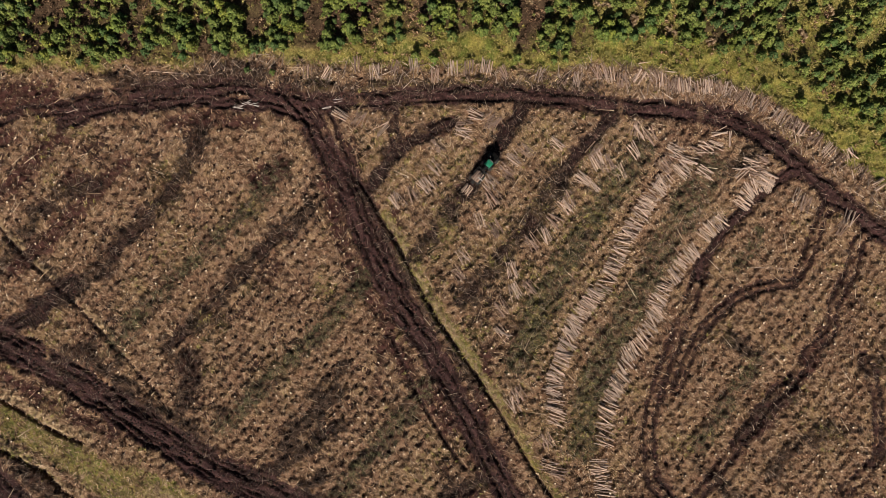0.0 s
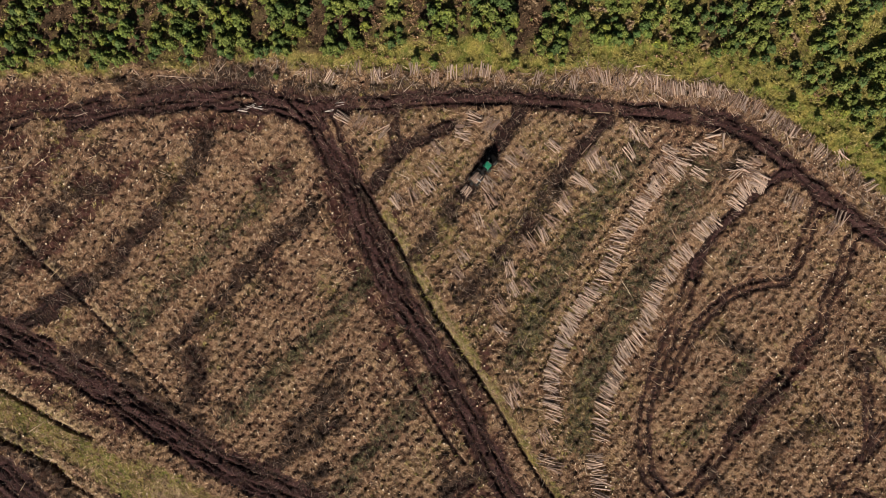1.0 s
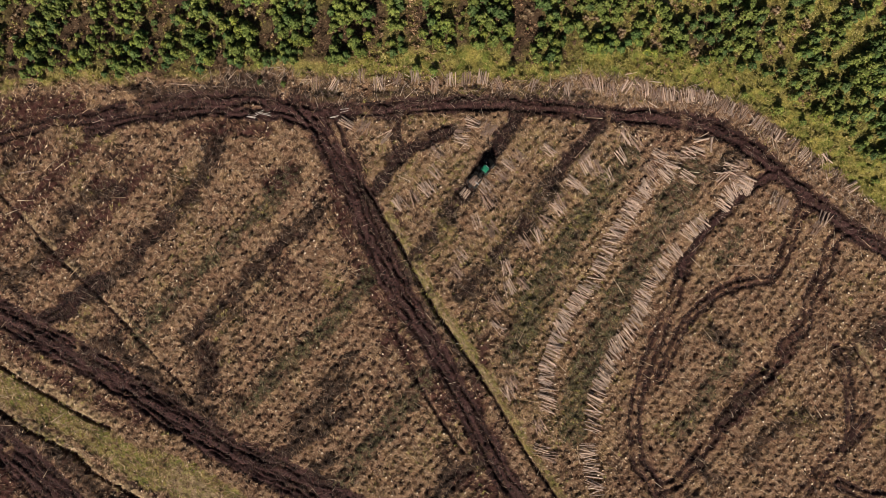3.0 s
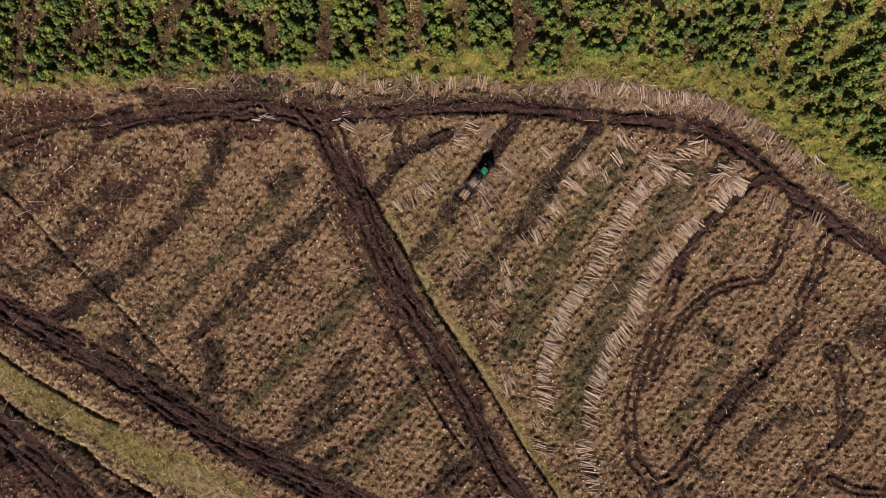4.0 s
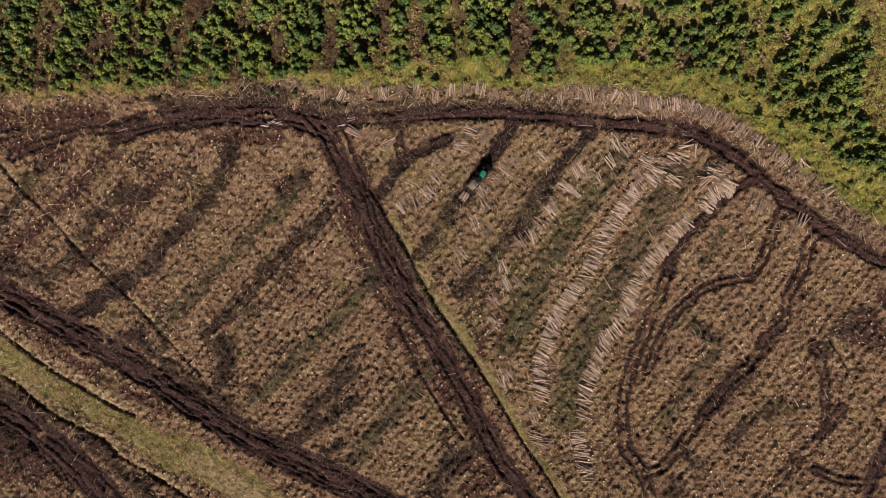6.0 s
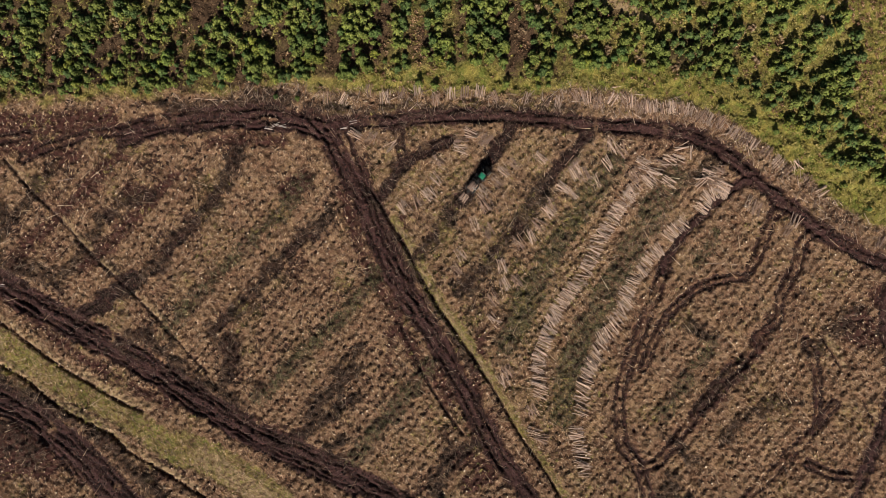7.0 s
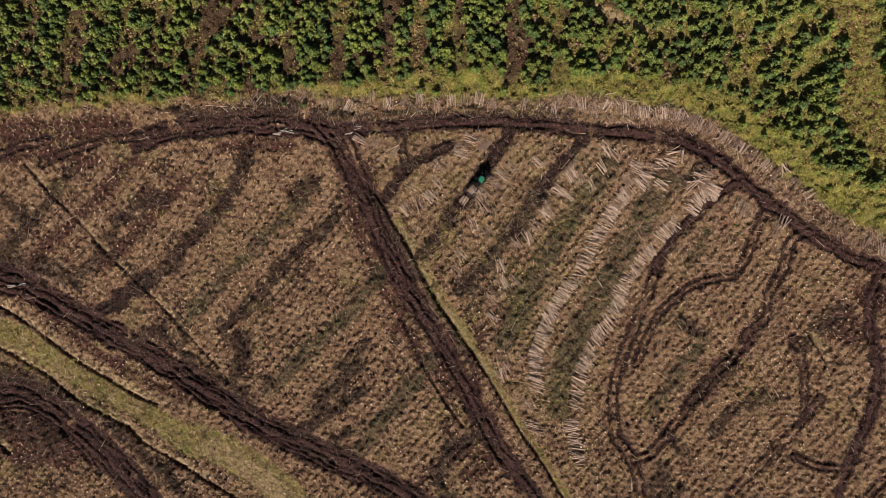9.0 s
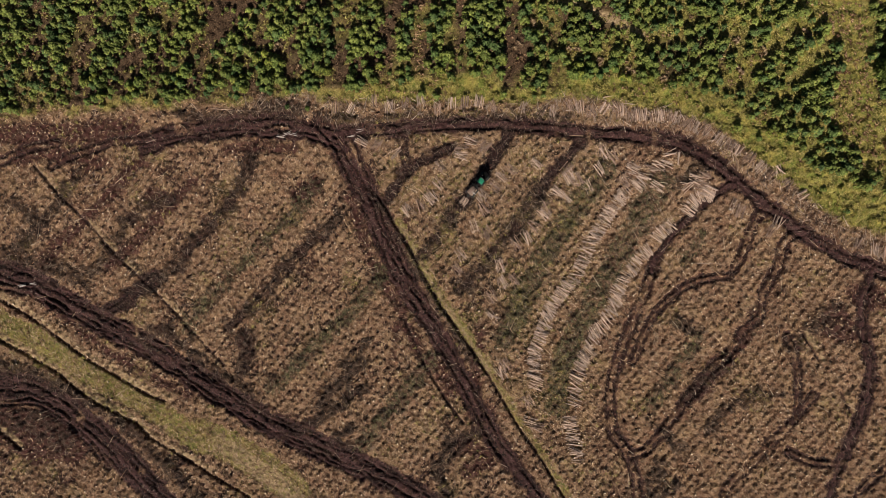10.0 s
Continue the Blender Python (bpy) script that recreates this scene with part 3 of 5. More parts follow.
for line, half in REDS:
    a = np.abs(line_distance(GX, GY, line, 7.0)) + churn * 2.0 + wob * 2.0
    red = np.maximum(red, step(half + 1.2, half - 0.6, a))
dig = np.zeros(GX.shape)
for line, half, depth in DRAINS:
    a = np.abs(line_distance(GX, GY, line, 5.0) + wob * 0.12)
    dig = np.maximum(dig, depth * step(half + 0.25, half - 0.2, a))
    mud = np.maximum(mud, 0.95 * step(half + 0.2, half - 0.2, a))
for line, half in STRIPS:
    a = np.abs(line_distance(GX, GY, line, 7.0)) + churn * 1.5
    green = np.maximum(green, step(half + 0.5, half - 0.4, a) * (0.65 + 0.35 * step(0.35, 0.65, fbm(GX, GY, 5.0, 37))))
lip = np.zeros(GX.shape)
for line, half in LIPS:
    lip = np.maximum(lip, step(half + 0.3, half - 0.2, np.abs(line_distance(GX, GY, line, 4.0)) + churn * 0.9))
red = np.maximum(red, 0.35 * step(0.60, 0.72, fbm(GX, GY, 9.0, 39)) * (1 - north))
east_side = step(0.5, 4.0, GX - np.interp(GY, [p[1] for p in DRAINS[0][0][::-1]], [p[0] for p in DRAINS[0][0][::-1]])) * (1 - north)
green = np.maximum(green * (1 - mud), east_side * (0.06 + 0.2 * step(0.45, 0.65, fbm(GX, GY, 5.0, 42))) * step(38, 26, GX) * (1 - mud))
green = np.maximum(green, 0.18 * step(0.58, 0.75, fbm(GX, GY, 7.0, 41)) * (1 - mud))

# Gaps between the strips of trees in the east: line, half width
EAST_GAPS = [([(57.1, 30.4), (62.8, 37.5), (68.9, 41.6), (76.0, 48.1), (79.9, 52.7)], 1.5), ([(67.9, 27.3), (71.8, 32.0), (79.3, 40.5), (83.0, 44.4), (85.8, 50.3)], 1.5),
             ([(85.1, 55.0), (87.9, 45.5), (89.2, 37.2), (90.9, 30.0), (94.4, 20.4)], 2.8), ([(61.1, 45.9), (63.4, 50.7), (65.1, 55.4)], 1.0)]


# The open strip of tall golden grass beside the old spruces
GOLD = [(78.6, 57.5), (83.4, 50.3), (86.5, 44.3), (87.5, 38.4), (86.2, 31.2), (88.7, 25.2), (93.6, 18.0)]


# Planting in the young forest: strips of trees with heather between them
def forest_strip(x, y):
    """1 in a strip of trees, 0 in the gap beside it."""
    lean = np.interp(x, [-100, -45, 0, 25, 50, 66, 96], [0.35, 0.22, 0.03, -0.1, 0.0, 0.55, 0.6])
    w = x - lean * (y - 42.0)
    gaps = [-92.0, -81.0, -71.0, -62.5, -52.5, -41.5, -33.0, -22.5, -12.0, -5.5, 3.5, 15.0, 24.5]
    wide = [2.0, 2.2, 2.4, 2.6, 2.2, 1.9, 2.0, 1.6, 1.9, 1.4, 2.5, 2.4, 2.0]
    g = np.ones(np.shape(w))
    for c, h in zip(gaps, wide):
        g = np.minimum(g, step(h * 0.6, h * 1.25, np.abs(w - c) + (fbm(x, y, 6.0, 43) - 0.42) * (5.5 - 3.3 * step(54.0, 62.0, x))))
    for line, h in EAST_GAPS:
        g = np.minimum(g, step(h * 0.55, h * 1.2, np.abs(line_distance(x, y, line, 9.0)) + (fbm(x, y, 5.0, 43) - 0.45) * 3.5))
    blobs = step(0.66, 0.55, fbm(x * 1.0 - y * 0.35, y * 0.6 + 7.0, 8.5, 57))
    west, east = step(-34.0, -44.0, x), step(26.0, 34.0, x) * step(66.0, 60.0, x)
    return g * (1 - west) + west * np.minimum(blobs, g * 0.6 + 0.4) - 0.2 * east * (1 - step(0.62, 0.52, fbm(x, y, 6.0, 58)))


def meadow(x, y):
    """1 where the forest's margin is open grass."""
    depth = np.interp(x, [-110, -70, -45, -33, -25, -12, 5, 15, 24, 35, 50, 60, 70, 80, 100], [0.6, 1.2, 0.6, 0.6, 2.6, 4.2, 6.0, 4.0, 2.0, 5.5, 6.0, 7.0, 8.5, 8.5, 7.0])
    return step(1.3, -0.6, y - edge_y(x) - depth + (fbm(x, y, 5.0, 45) - 0.5) * 4.0)


strip, open_grass = forest_strip(GX, GY), meadow(GX, GY)
tall_grass = step(5.0, 2.5, np.abs(line_distance(GX, GY, GOLD, 8.0)) + (fbm(GX, GY, 4.0, 48) - 0.5) * 4.0)
wild = step(0.42, 0.62, fbm(GX, GY, 7.0, 49))
heath = north * (1 - open_grass) * (1 - 0.8 * tall_grass)
green = np.maximum(green, north * np.clip(open_grass * (0.8 + 0.2 * step(0.35, 0.6, fbm(GX, GY, 6.0, 47))) + tall_grass * 0.85 + wild * (0.3 + 0.3 * step(-60, 70, GX)) + 0.5 * step(56, 66, GX) + 0.15 * step(28, 40, GX), 0, 1))
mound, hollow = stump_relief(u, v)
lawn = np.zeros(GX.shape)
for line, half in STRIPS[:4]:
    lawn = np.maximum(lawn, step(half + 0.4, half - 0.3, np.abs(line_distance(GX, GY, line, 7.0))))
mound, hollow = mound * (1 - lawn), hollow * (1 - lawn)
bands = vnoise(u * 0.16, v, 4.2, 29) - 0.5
# patchy litter, plus shade put into the colour: darker in hollows, paler on mounds
litter_shade = np.clip(0.40 + 1.15 * hollow - 0.35 * mound + 0.9 * (fbm(GX, GY, 3.0, 28) - 0.5) + 0.45 * bands - 0.25 * lawn, 0, 1) * (1 - north)
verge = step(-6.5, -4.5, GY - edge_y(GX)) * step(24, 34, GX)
litter_shade = np.clip(litter_shade - 0.1 * step(18, 32, GX) * step(12, 0, GY) - 0.13 * step(34, 44, GX) - 0.25 * verge, 0, 1)
H = H + mud * (churn * 0.4 - 0.12) - 1.15 * groove + (1 - mud) * ((tussock - 0.5) * (0.30 + 0.3 * north) * (1 - 0.4 * np.clip(np.maximum(green * (1 - north), lip), 0, 1)) + (0.38 * (mound - 0.3) - 0.8 * hollow) * (1 - north)) + brash * (0.15 + 1.5 * (fbm(GX, GY, 1.5, 53) - 0.42)) * (1 - mud) - dig

far = step(0, 40, np.maximum(np.maximum(X0 - GX, GX - X1), np.maximum(Y0 - GY, GY - Y1)))
H = H * (1 - far)

ny, nx = GX.shape
ii = np.arange(ny * nx).reshape(ny, nx)
quads = np.stack([ii[:-1, :-1], ii[:-1, 1:], ii[1:, 1:], ii[1:, :-1]], -1).reshape(-1, 4)
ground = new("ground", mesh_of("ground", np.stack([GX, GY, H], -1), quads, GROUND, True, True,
                               dict(mud=mud, brash=brash * (0.8 - 0.36 * fresh), green=green, heath=heath, red=red, dried=dried, lip=lip * (1 - mud), litter_shade=litter_shade)))
tagged(ground, "felled peat moorland with wheel ruts, dry grass and drains", "ground", kind="structure")


def at(grid, x, y):
    """The value of a grid at places inside the fine part."""
    p = np.interp(x, gx, np.arange(len(gx))).clip(0, len(gx) - 1.001)
    q = np.interp(y, gy, np.arange(len(gy))).clip(0, len(gy) - 1.001)
    i, j = p.astype(int), q.astype(int)
    a, b = p - i, q - j
    return grid[j, i] * (1 - a) * (1 - b) + grid[j, i + 1] * a * (1 - b) + grid[j + 1, i] * (1 - a) * b + grid[j + 1, i + 1] * a * b


def height(x, y):
    return float(at(H, np.array([float(x)]), np.array([float(y)]))[0])

# ---- shapes that grow ----
def tuft_shape(seed, blades=6, spread=0.6, rise=0.5, wide=0.13):
    """A tussock: flat blades that bend outwards from one root."""
    r = np.random.default_rng(seed)
    vs, ts = [], []
    for b in range(blades):
        a = 2 * math.pi * (b + r.uniform(-0.4, 0.4)) / blades
        o, h, w = spread * r.uniform(0.6, 1.15), rise * r.uniform(0.6, 1.2), wide * r.uniform(0.7, 1.3)
        c, s = math.cos(a), math.sin(a)
        i = len(vs)
        vs += [(-s * w, c * w, 0), (s * w, -c * w, 0), (c * o * 0.55, s * o * 0.55, h), (c * o, s * o, h * r.uniform(0.45, 0.8))]
        ts += [(i, i + 1, i + 2), (i + 2, i + 1, i + 3)]
    return vs, ts


def swath_shape(seed, blades=6, length=1.0, fan=0.4, wide=0.045, rise=0.16):
    """A lock of lodged grass: slim blades that lie nearly the same way along x."""
    r = np.random.default_rng(seed)
    vs, ts = [], []
    for b in range(blades):
        a, l, w = r.normal(0, fan), length * r.uniform(0.6, 1.1), wide * r.uniform(0.7, 1.3)
        ox, oy, h = r.uniform(-0.3, 0.15) * length, r.uniform(-0.32, 0.32) * length, rise * r.uniform(0.3, 1.2)
        c, s = math.cos(a), math.sin(a)
        i = len(vs)
        vs += [(ox - s * w, oy + c * w, 0.0), (ox + s * w, oy - c * w, 0.0), (ox + c * l, oy + s * l, h)]
        ts += [(i, i + 1, i + 2)]
    return vs, ts


def stick_shape(seed, length=1.0, r=0.02):
    """A crooked three-sided stick that lies along x."""
    g = np.random.default_rng(seed)
    vs, ts = [], []
    for k, x in ((0, -0.5), (2, 0.5)):
        bend, q = g.uniform(-0.06, 0.06) * length, r * (1.25 - 0.45 * k)
        for a in (90, 210, 330):
            vs.append((x * length, bend + q * math.cos(radians(a)), q * math.sin(radians(a)) + q))
    for k in (0,):
        for j in range(3):
            p, q = k + j, k + (j + 1) % 3
            ts += [(p, q, q + 3), (p, q + 3, p + 3)]
    return vs, ts


def frond_shape(seed, length=0.9):
    """A cut conifer branch: a stem with flat sprays to both sides."""
    g = np.random.default_rng(seed)
    vs, ts = [(-0.5 * length, 0.015, 0.02), (-0.5 * length, -0.015, 0.02), (0.5 * length, 0, 0.1)], [(0, 1, 2)]
    for k in range(7):
        x = -0.38 * length + 0.12 * length * k
        side, reach = (1 if k % 2 else -1), length * (0.36 - 0.035 * k) * g.uniform(0.8, 1.25)
        i = len(vs)
        vs += [(x, 0, 0.05), (x + 0.11 * length, 0, 0.06), (x + reach * 0.75, side * reach, g.uniform(0.0, 0.22))]
        ts += [(i, i + 1, i + 2)]
    return vs, ts


def clod_shape(seed):
    g = np.random.default_rng(seed)
    vs = [(0, 0, 0.6)]
    for k in range(6):
        q = g.uniform(0.7, 1.2)
        vs.append((q * math.cos(k * 1.047), q * math.sin(k * 1.047), g.uniform(-0.1, 0.25)))
    return vs, [(0, 1 + k, 1 + (k + 1) % 6) for k in range(6)]


def crown_shape(seed, tall, wide, clumps, sharp=0.8, low=0.18, size=0.36):
    """A young conifer's crown: whorls of rising shoots, each a ragged tuft of needles, with gaps between."""
    g = np.random.default_rng(seed)
    vs, ts = [], []
    golden = 2.39996
    side = g.uniform(0.8, 1.2, 8)
    for k in range(clumps):
        q = (k + 0.5) / clumps
        lift = low + (1 - low) * q ** 0.85
        a = k * golden + g.uniform(-0.5, 0.5)
        out = wide * ((1 - q) ** sharp * 0.95 + 0.05) * g.uniform(0.55, 1.1) * side[int(a / 0.785) % 8]
        cx, cy, cz = out * math.cos(a), out * math.sin(a), tall * lift + g.uniform(-0.12, 0.12)
        s = size * g.uniform(0.65, 1.25) * (1.1 - 0.35 * q)
        dx, dy = math.cos(a) * 0.5, math.sin(a) * 0.5
        i, n = len(vs), 8
        vs.append((cx + dx * s, cy + dy * s, cz + s * g.uniform(0.55, 1.0)))
        for j in range(n):
            b, w = 2 * math.pi * j / n + g.uniform(-0.25, 0.25), s * (g.uniform(1.0, 1.55) if j % 2 else g.uniform(0.35, 0.6))
            vs.append((cx + w * math.cos(b), cy + w * math.sin(b), cz - s * g.uniform(-0.1, 0.45)))
        ts += [(i, i + 1 + j, i + 1 + (j + 1) % n) for j in range(n)]
    return vs, ts


def trunk_shape(tall, r, sides=5):
    vs = [(q * math.cos(2 * math.pi * j / sides), q * math.sin(2 * math.pi * j / sides), z)
          for z, q in ((-0.15, r * 1.3), (0.3, r), (tall * 0.92, r * 0.2)) for j in range(sides)]
    ts = []
    for k in (0, sides):
        for j in range(sides):
            p, q = k + j, k + (j + 1) % sides
            ts += [(p, q, q + sides), (p, q + sides, p + sides)]
    return vs, ts


BLADES = [([(-0.5, -w, 0.0), (-0.5, w, 0.0), (0.1, w * 0.9, 0.07), (0.5, 0.0, 0.02)], [(0, 2, 1), (0, 3, 2)]) for w in (0.034, 0.046, 0.06)]
TUFTS = [tuft_shape(s, 7, 0.62, 0.46, 0.09) for s in range(8)]
SWATHS = [swath_shape(s + 40) for s in range(10)]
LODGED = [swath_shape(s + 60, 7, 0.95, 0.6, 0.05, 0.3) for s in range(8)]
FLAT_TUFTS = [tuft_shape(s + 20, 7, 0.7, 0.22, 0.12) for s in range(6)]
STICKS = [stick_shape(s) for s in range(6)]
FRONDS = [frond_shape(s) for s in range(6)]
CLOD_SHAPES = [clod_shape(s) for s in range(5)]


def spread(n, x0=X0 + 1, x1=X1 - 1, y0=Y0 + 1, y1=Y1 - 1):
    return rng.uniform(x0, x1, n), rng.uniform(y0, y1, n)


def kept(x, y, chance):
    m = rng.random(len(x)) < chance
    return x[m], y[m]


def strewn(name, shapes, material, n, chance, size, label, category, lift=0.0, flat=False, turn=None, tilt_spread=0.1, **more):
    """Scatters many small pieces over the ground by a chance at each place; one object."""
    x, y = spread(n)
    x, y = kept(x, y, chance(x, y))
    t = rng.uniform(0, 2 * math.pi, len(x)) if turn is None else turn(x, y)
    sz = rng.uniform(size[0], size[1], len(x))
    if flat or tilt_spread > 0.1:
        more["tilt"] = rng.normal(0, tilt_spread, len(x))
    ob = scatter(name, shapes, x, y, at(H, x, y) + lift, t, sz, material, **more)
    return tagged(ob, label, category, kind="stuff")

CLEARINGS = [(-74.8, 50.1), (-80.8, 45.2), (-67.9, 46.7), (-36.2, 44.9), (19.6, 48.8), (15.9, 43.7), (28.1, 43.1), (33.6, 40.6), (40.2, 38.8), (47.5, 37.2), (63.6, 38.1), (68.3, 41.6), (-97.1, 41.1), (-63.3, 52.4), (62.3, 44.7), (77.1, 45.7)]

# ---- young conifers ----
def tree_things():
    sizes = [(1.9, 0.92), (2.2, 1.02), (2.6, 1.12), (1.6, 0.82), (2.0, 0.98), (2.3, 1.02)]
    crowns, trunks = [], []
    for k, (tall, wide) in enumerate(sizes):
        v, t = crown_shape(100 + k, tall, wide, 52, size=0.3)
        crowns.append(mesh_of("crown", v, t, PINE if k % 3 else SPRUCE, True))
        v, t = trunk_shape(tall, 0.07)
        trunks.append(mesh_of("trunk", v, t, TRUNK))
    # places: planted in lines inside the strips
    gx1, gy1 = np.meshgrid(np.arange(-107, 102, 1.3), np.arange(-5, 63, 1.4))
    x, y = (gx1 + rng.uniform(-0.6, 0.6, gx1.shape)).ravel(), (gy1 + rng.uniform(-0.6, 0.6, gy1.shape)).ravel()
    fill = forest_strip(x, y) * (1 - 0.93 * meadow(x, y)) * (1 - 0.75 * at(tall_grass, x, y)) * (y > edge_y(x) + 0.8)
    fill = np.maximum(fill, 0.16 * (y > edge_y(x) + 1) * (1 - 0.6 * meadow(x, y)))
    fill = fill * (0.55 + 0.45 * step(0.3, 0.5, fbm(x, y, 5.0, 51)))
    fill = fill * (1 - 0.9 * at(lip, x, y))
    for px, py in CLEARINGS:
        fill = fill * step(1.2, 2.4, np.hypot(x - px, y - py))
    fill = fill * (1 - 0.2 * step(28, 36, x))
    fill = np.where(x > 26, 0.84 * step(0.22, 0.7, fill), fill)
    m = rng.random(len(x)) < fill * 0.93
    x, y = x[m], y[m]
    lone = [(62.6, 25.8), (67.4, 23.5), (74.3, 24.8), (81.6, 12.6), (86.5, 7.8), (56.3, 28.6), (66.3, 30.6), (38.5, 36.6), (-34.5, 31.5), (-30.0, 31.0), (16.0, 35.0), (79.0, 17.5), (13.0, 33.6), (19.5, 33.0)]
    x, y = np.concatenate([[p[0] for p in lone], x]), np.concatenate([[p[1] for p in lone], y])
    first = np.argsort(np.where(np.abs(x) < 80, y - edge_y(x), 99))[:300]
    single = np.zeros(len(x), bool)
    single[first] = True
    kind = rng.integers(0, len(sizes), len(x))
    grow = rng.uniform(0.5, 1.15, len(x)) * (0.55 + 0.45 * forest_strip(x, y))
    turn = rng.uniform(0, 6.28, len(x))
    z = at(H, x, y)
    tone = ["young green pine tree with a bushy crown", "young dark green spruce tree at the forest edge"]
    for i in np.nonzero(single)[0]:
        k = kind[i]
        tree = new("conifer_tree")
        tree.matrix_world = Matrix.Translation((x[i], y[i], z[i])) @ Matrix.Rotation(turn[i], 4, "Z") @ Matrix.Scale(grow[i], 4)
        tagged(tree, tone[0] if k % 3 else tone[1], "tree", "young trees along the forest edge")
        share("trunk", trunks[k], tree)
        share("crown", crowns[k], tree)
    rest = ~single
    shapes = [crown_shape(140 + k, tall, wide, 28, size=0.39) for k, (tall, wide) in enumerate(sizes * 2)]
    for name, mat, m in (("pine_plantation", PINE, rest & (kind % 3 > 0)), ("spruce_plantation", SPRUCE, rest & (kind % 3 == 0))):
        ob = scatter(name, shapes, x[m], y[m], z[m], turn[m], grow[m], mat, smooth=True)
        tagged(ob, "dense young conifers planted in strips with heather between", "trees", kind="stuff")
    ob = scatter("plantation_trunks", [trunk_shape(3.4, 0.07)], x[rest], y[rest], z[rest], turn[rest], grow[rest], TRUNK)
    tagged(ob, "thin brown trunks of the planted conifers", "trunks", kind="stuff")
    # the tall old spruces beside the plantation
    for px, py, tall in ((93.2, 37.2, 10.0), (99.5, 43.5, 11.0), (96.5, 33.6, 9.0), (101.5, 38.0, 10.5), (100.0, 33.0, 9.5)):
        tree = new("spruce_tree")
        tree.location = (px, py, height(px, py))
        tagged(tree, "tall dark spruce tree beside a grassy strip", "tree", "tall spruces")
        v, t = trunk_shape(tall, 0.2, 8)
        share("trunk", mesh_of("trunk", v, t, TRUNK), tree)
        v, t = crown_shape(int(tall * 10 + px), tall, 2.3, 420, size=0.55, low=0.08)
        share("crown", mesh_of("crown", v, t, SPRUCE), tree)


tree_things()


# ---- logs ----
def log_mesh(seed, sides=9):
    """A sawn log of one metre along x and one metre radius: it is scaled to size. A little crooked and tapered."""
    g = np.random.default_rng(seed)
    bm = bmesh.new()
    rings = []
    for x, r in ((-0.5, 1.08), (-0.15, 1.0), (0.2, 0.94), (0.5, 0.86)):
        oy, oz = g.uniform(-0.18, 0.18), g.uniform(-0.15, 0.15)
        rings.append([bm.verts.new((x, oy + r * math.cos(2 * math.pi * k / sides) * g.uniform(0.95, 1.05), oz + r * math.sin(2 * math.pi * k / sides))) for k in range(sides)])
    for a, b in zip(rings[:-1], rings[1:]):
        for k in range(sides):
            f = bm.faces.new((a[k], a[(k + 1) % sides], b[(k + 1) % sides], b[k]))
            f.smooth = True
    bm.faces.new(rings[0][::-1]).material_index = 1
    bm.faces.new(rings[-1]).material_index = 1
    bmesh.ops.recalc_face_normals(bm, faces=bm.faces)
    me = bpy.data.meshes.new("log")
    bm.to_mesh(me)
    bm.free()
    me.materials.append(BARK)
    me.materials.append(SAWN)
    return me


LOGS = [log_mesh(300 + k) for k in range(8)]
DARK_LOGS = []
for me in LOGS:
    DARK_LOGS.append(me.copy())
    DARK_LOGS[-1].materials[0] = DARK_BARK


def log_pile(x, y, degrees, count, label, group, length=3.1, width=None, mess=5.0, thick=(0.055, 0.105), shapes=None):
    """A heap of logs laid side by side, the later ones on top of the first."""
    pile = new("log_pile")
    z0 = height(x, y)
    pile.matrix_world = pose(x, y, z0, 0, 0, degrees)
    tagged(pile, label, "log pile", group)
    width = width or count * 0.2
    bottom = max(1, int(count * 0.62))
    for k in range(count):
        r = rng.uniform(*thick)
        upper = k >= bottom
        across = (k / max(1, bottom - 1) - 0.5) * width if not upper else rng.uniform(-0.45, 0.45) * width
        slide = rng.normal(0, 0.16)
        yaw = rng.normal(0, mess) + (rng.choice((-1, 1)) * rng.uniform(5, 16) if rng.random() < 0.16 else 0)
        long = length * rng.uniform(0.9, 1.04)
        a = radians(degrees)
        wx, wy = x + slide * math.cos(a) - across * math.sin(a), y + slide * math.sin(a) + across * math.cos(a)
        zs = [height(wx + s * long * math.cos(a), wy + s * long * math.sin(a)) for s in (-0.4, 0.0, 0.4)]
        z = max(zs[1], (zs[0] + zs[2]) / 2) - z0 + r * (0.95 if not upper else 2.5) + 0.03
        tip = math.degrees(math.atan2(zs[0] - zs[2], 0.8 * long)) * 0.8
        flip = rng.integers(0, 2) * 180
        ob = share("log", (shapes or LOGS)[rng.integers(0, 8)], pile, pose(slide, across, z, rng.uniform(0, 360), tip, yaw) @ pose(0, 0, 0, 0, 0, flip) @ Matrix.Diagonal((long, r, r, 1)))
    return pile


def windrow(pts, label, group, pile_every=2.6, per_metre=5.6, length=3.1, skew=(0, 0), gap=0.03):
    """A long row of log heaps, one behind the other."""
    line = smooth_line(pts, 10)
    seg = np.hypot(*np.diff(line, axis=0).T)
    run = np.concatenate([[0], np.cumsum(seg)])
    for s in np.arange(pile_every / 2, run[-1], pile_every):
        x, y = np.interp(s, run, line[:, 0]), np.interp(s, run, line[:, 1])
        x2, y2 = np.interp(s + 0.5, run, line[:, 0]), np.interp(s + 0.5, run, line[:, 1])
        d = math.degrees(math.atan2(y2 - y, x2 - x)) + 90 + np.interp(s / run[-1], np.linspace(0, 1, len(skew)), skew) + rng.normal(0, 6)
        if rng.random() < gap:
            continue
        log_pile(x + rng.normal(0, 0.25), y + rng.normal(0, 0.2), d, int(pile_every * per_metre * rng.uniform(0.6, 1.25)), label, group, length, pile_every * rng.uniform(0.9, 1.08), 8.0)


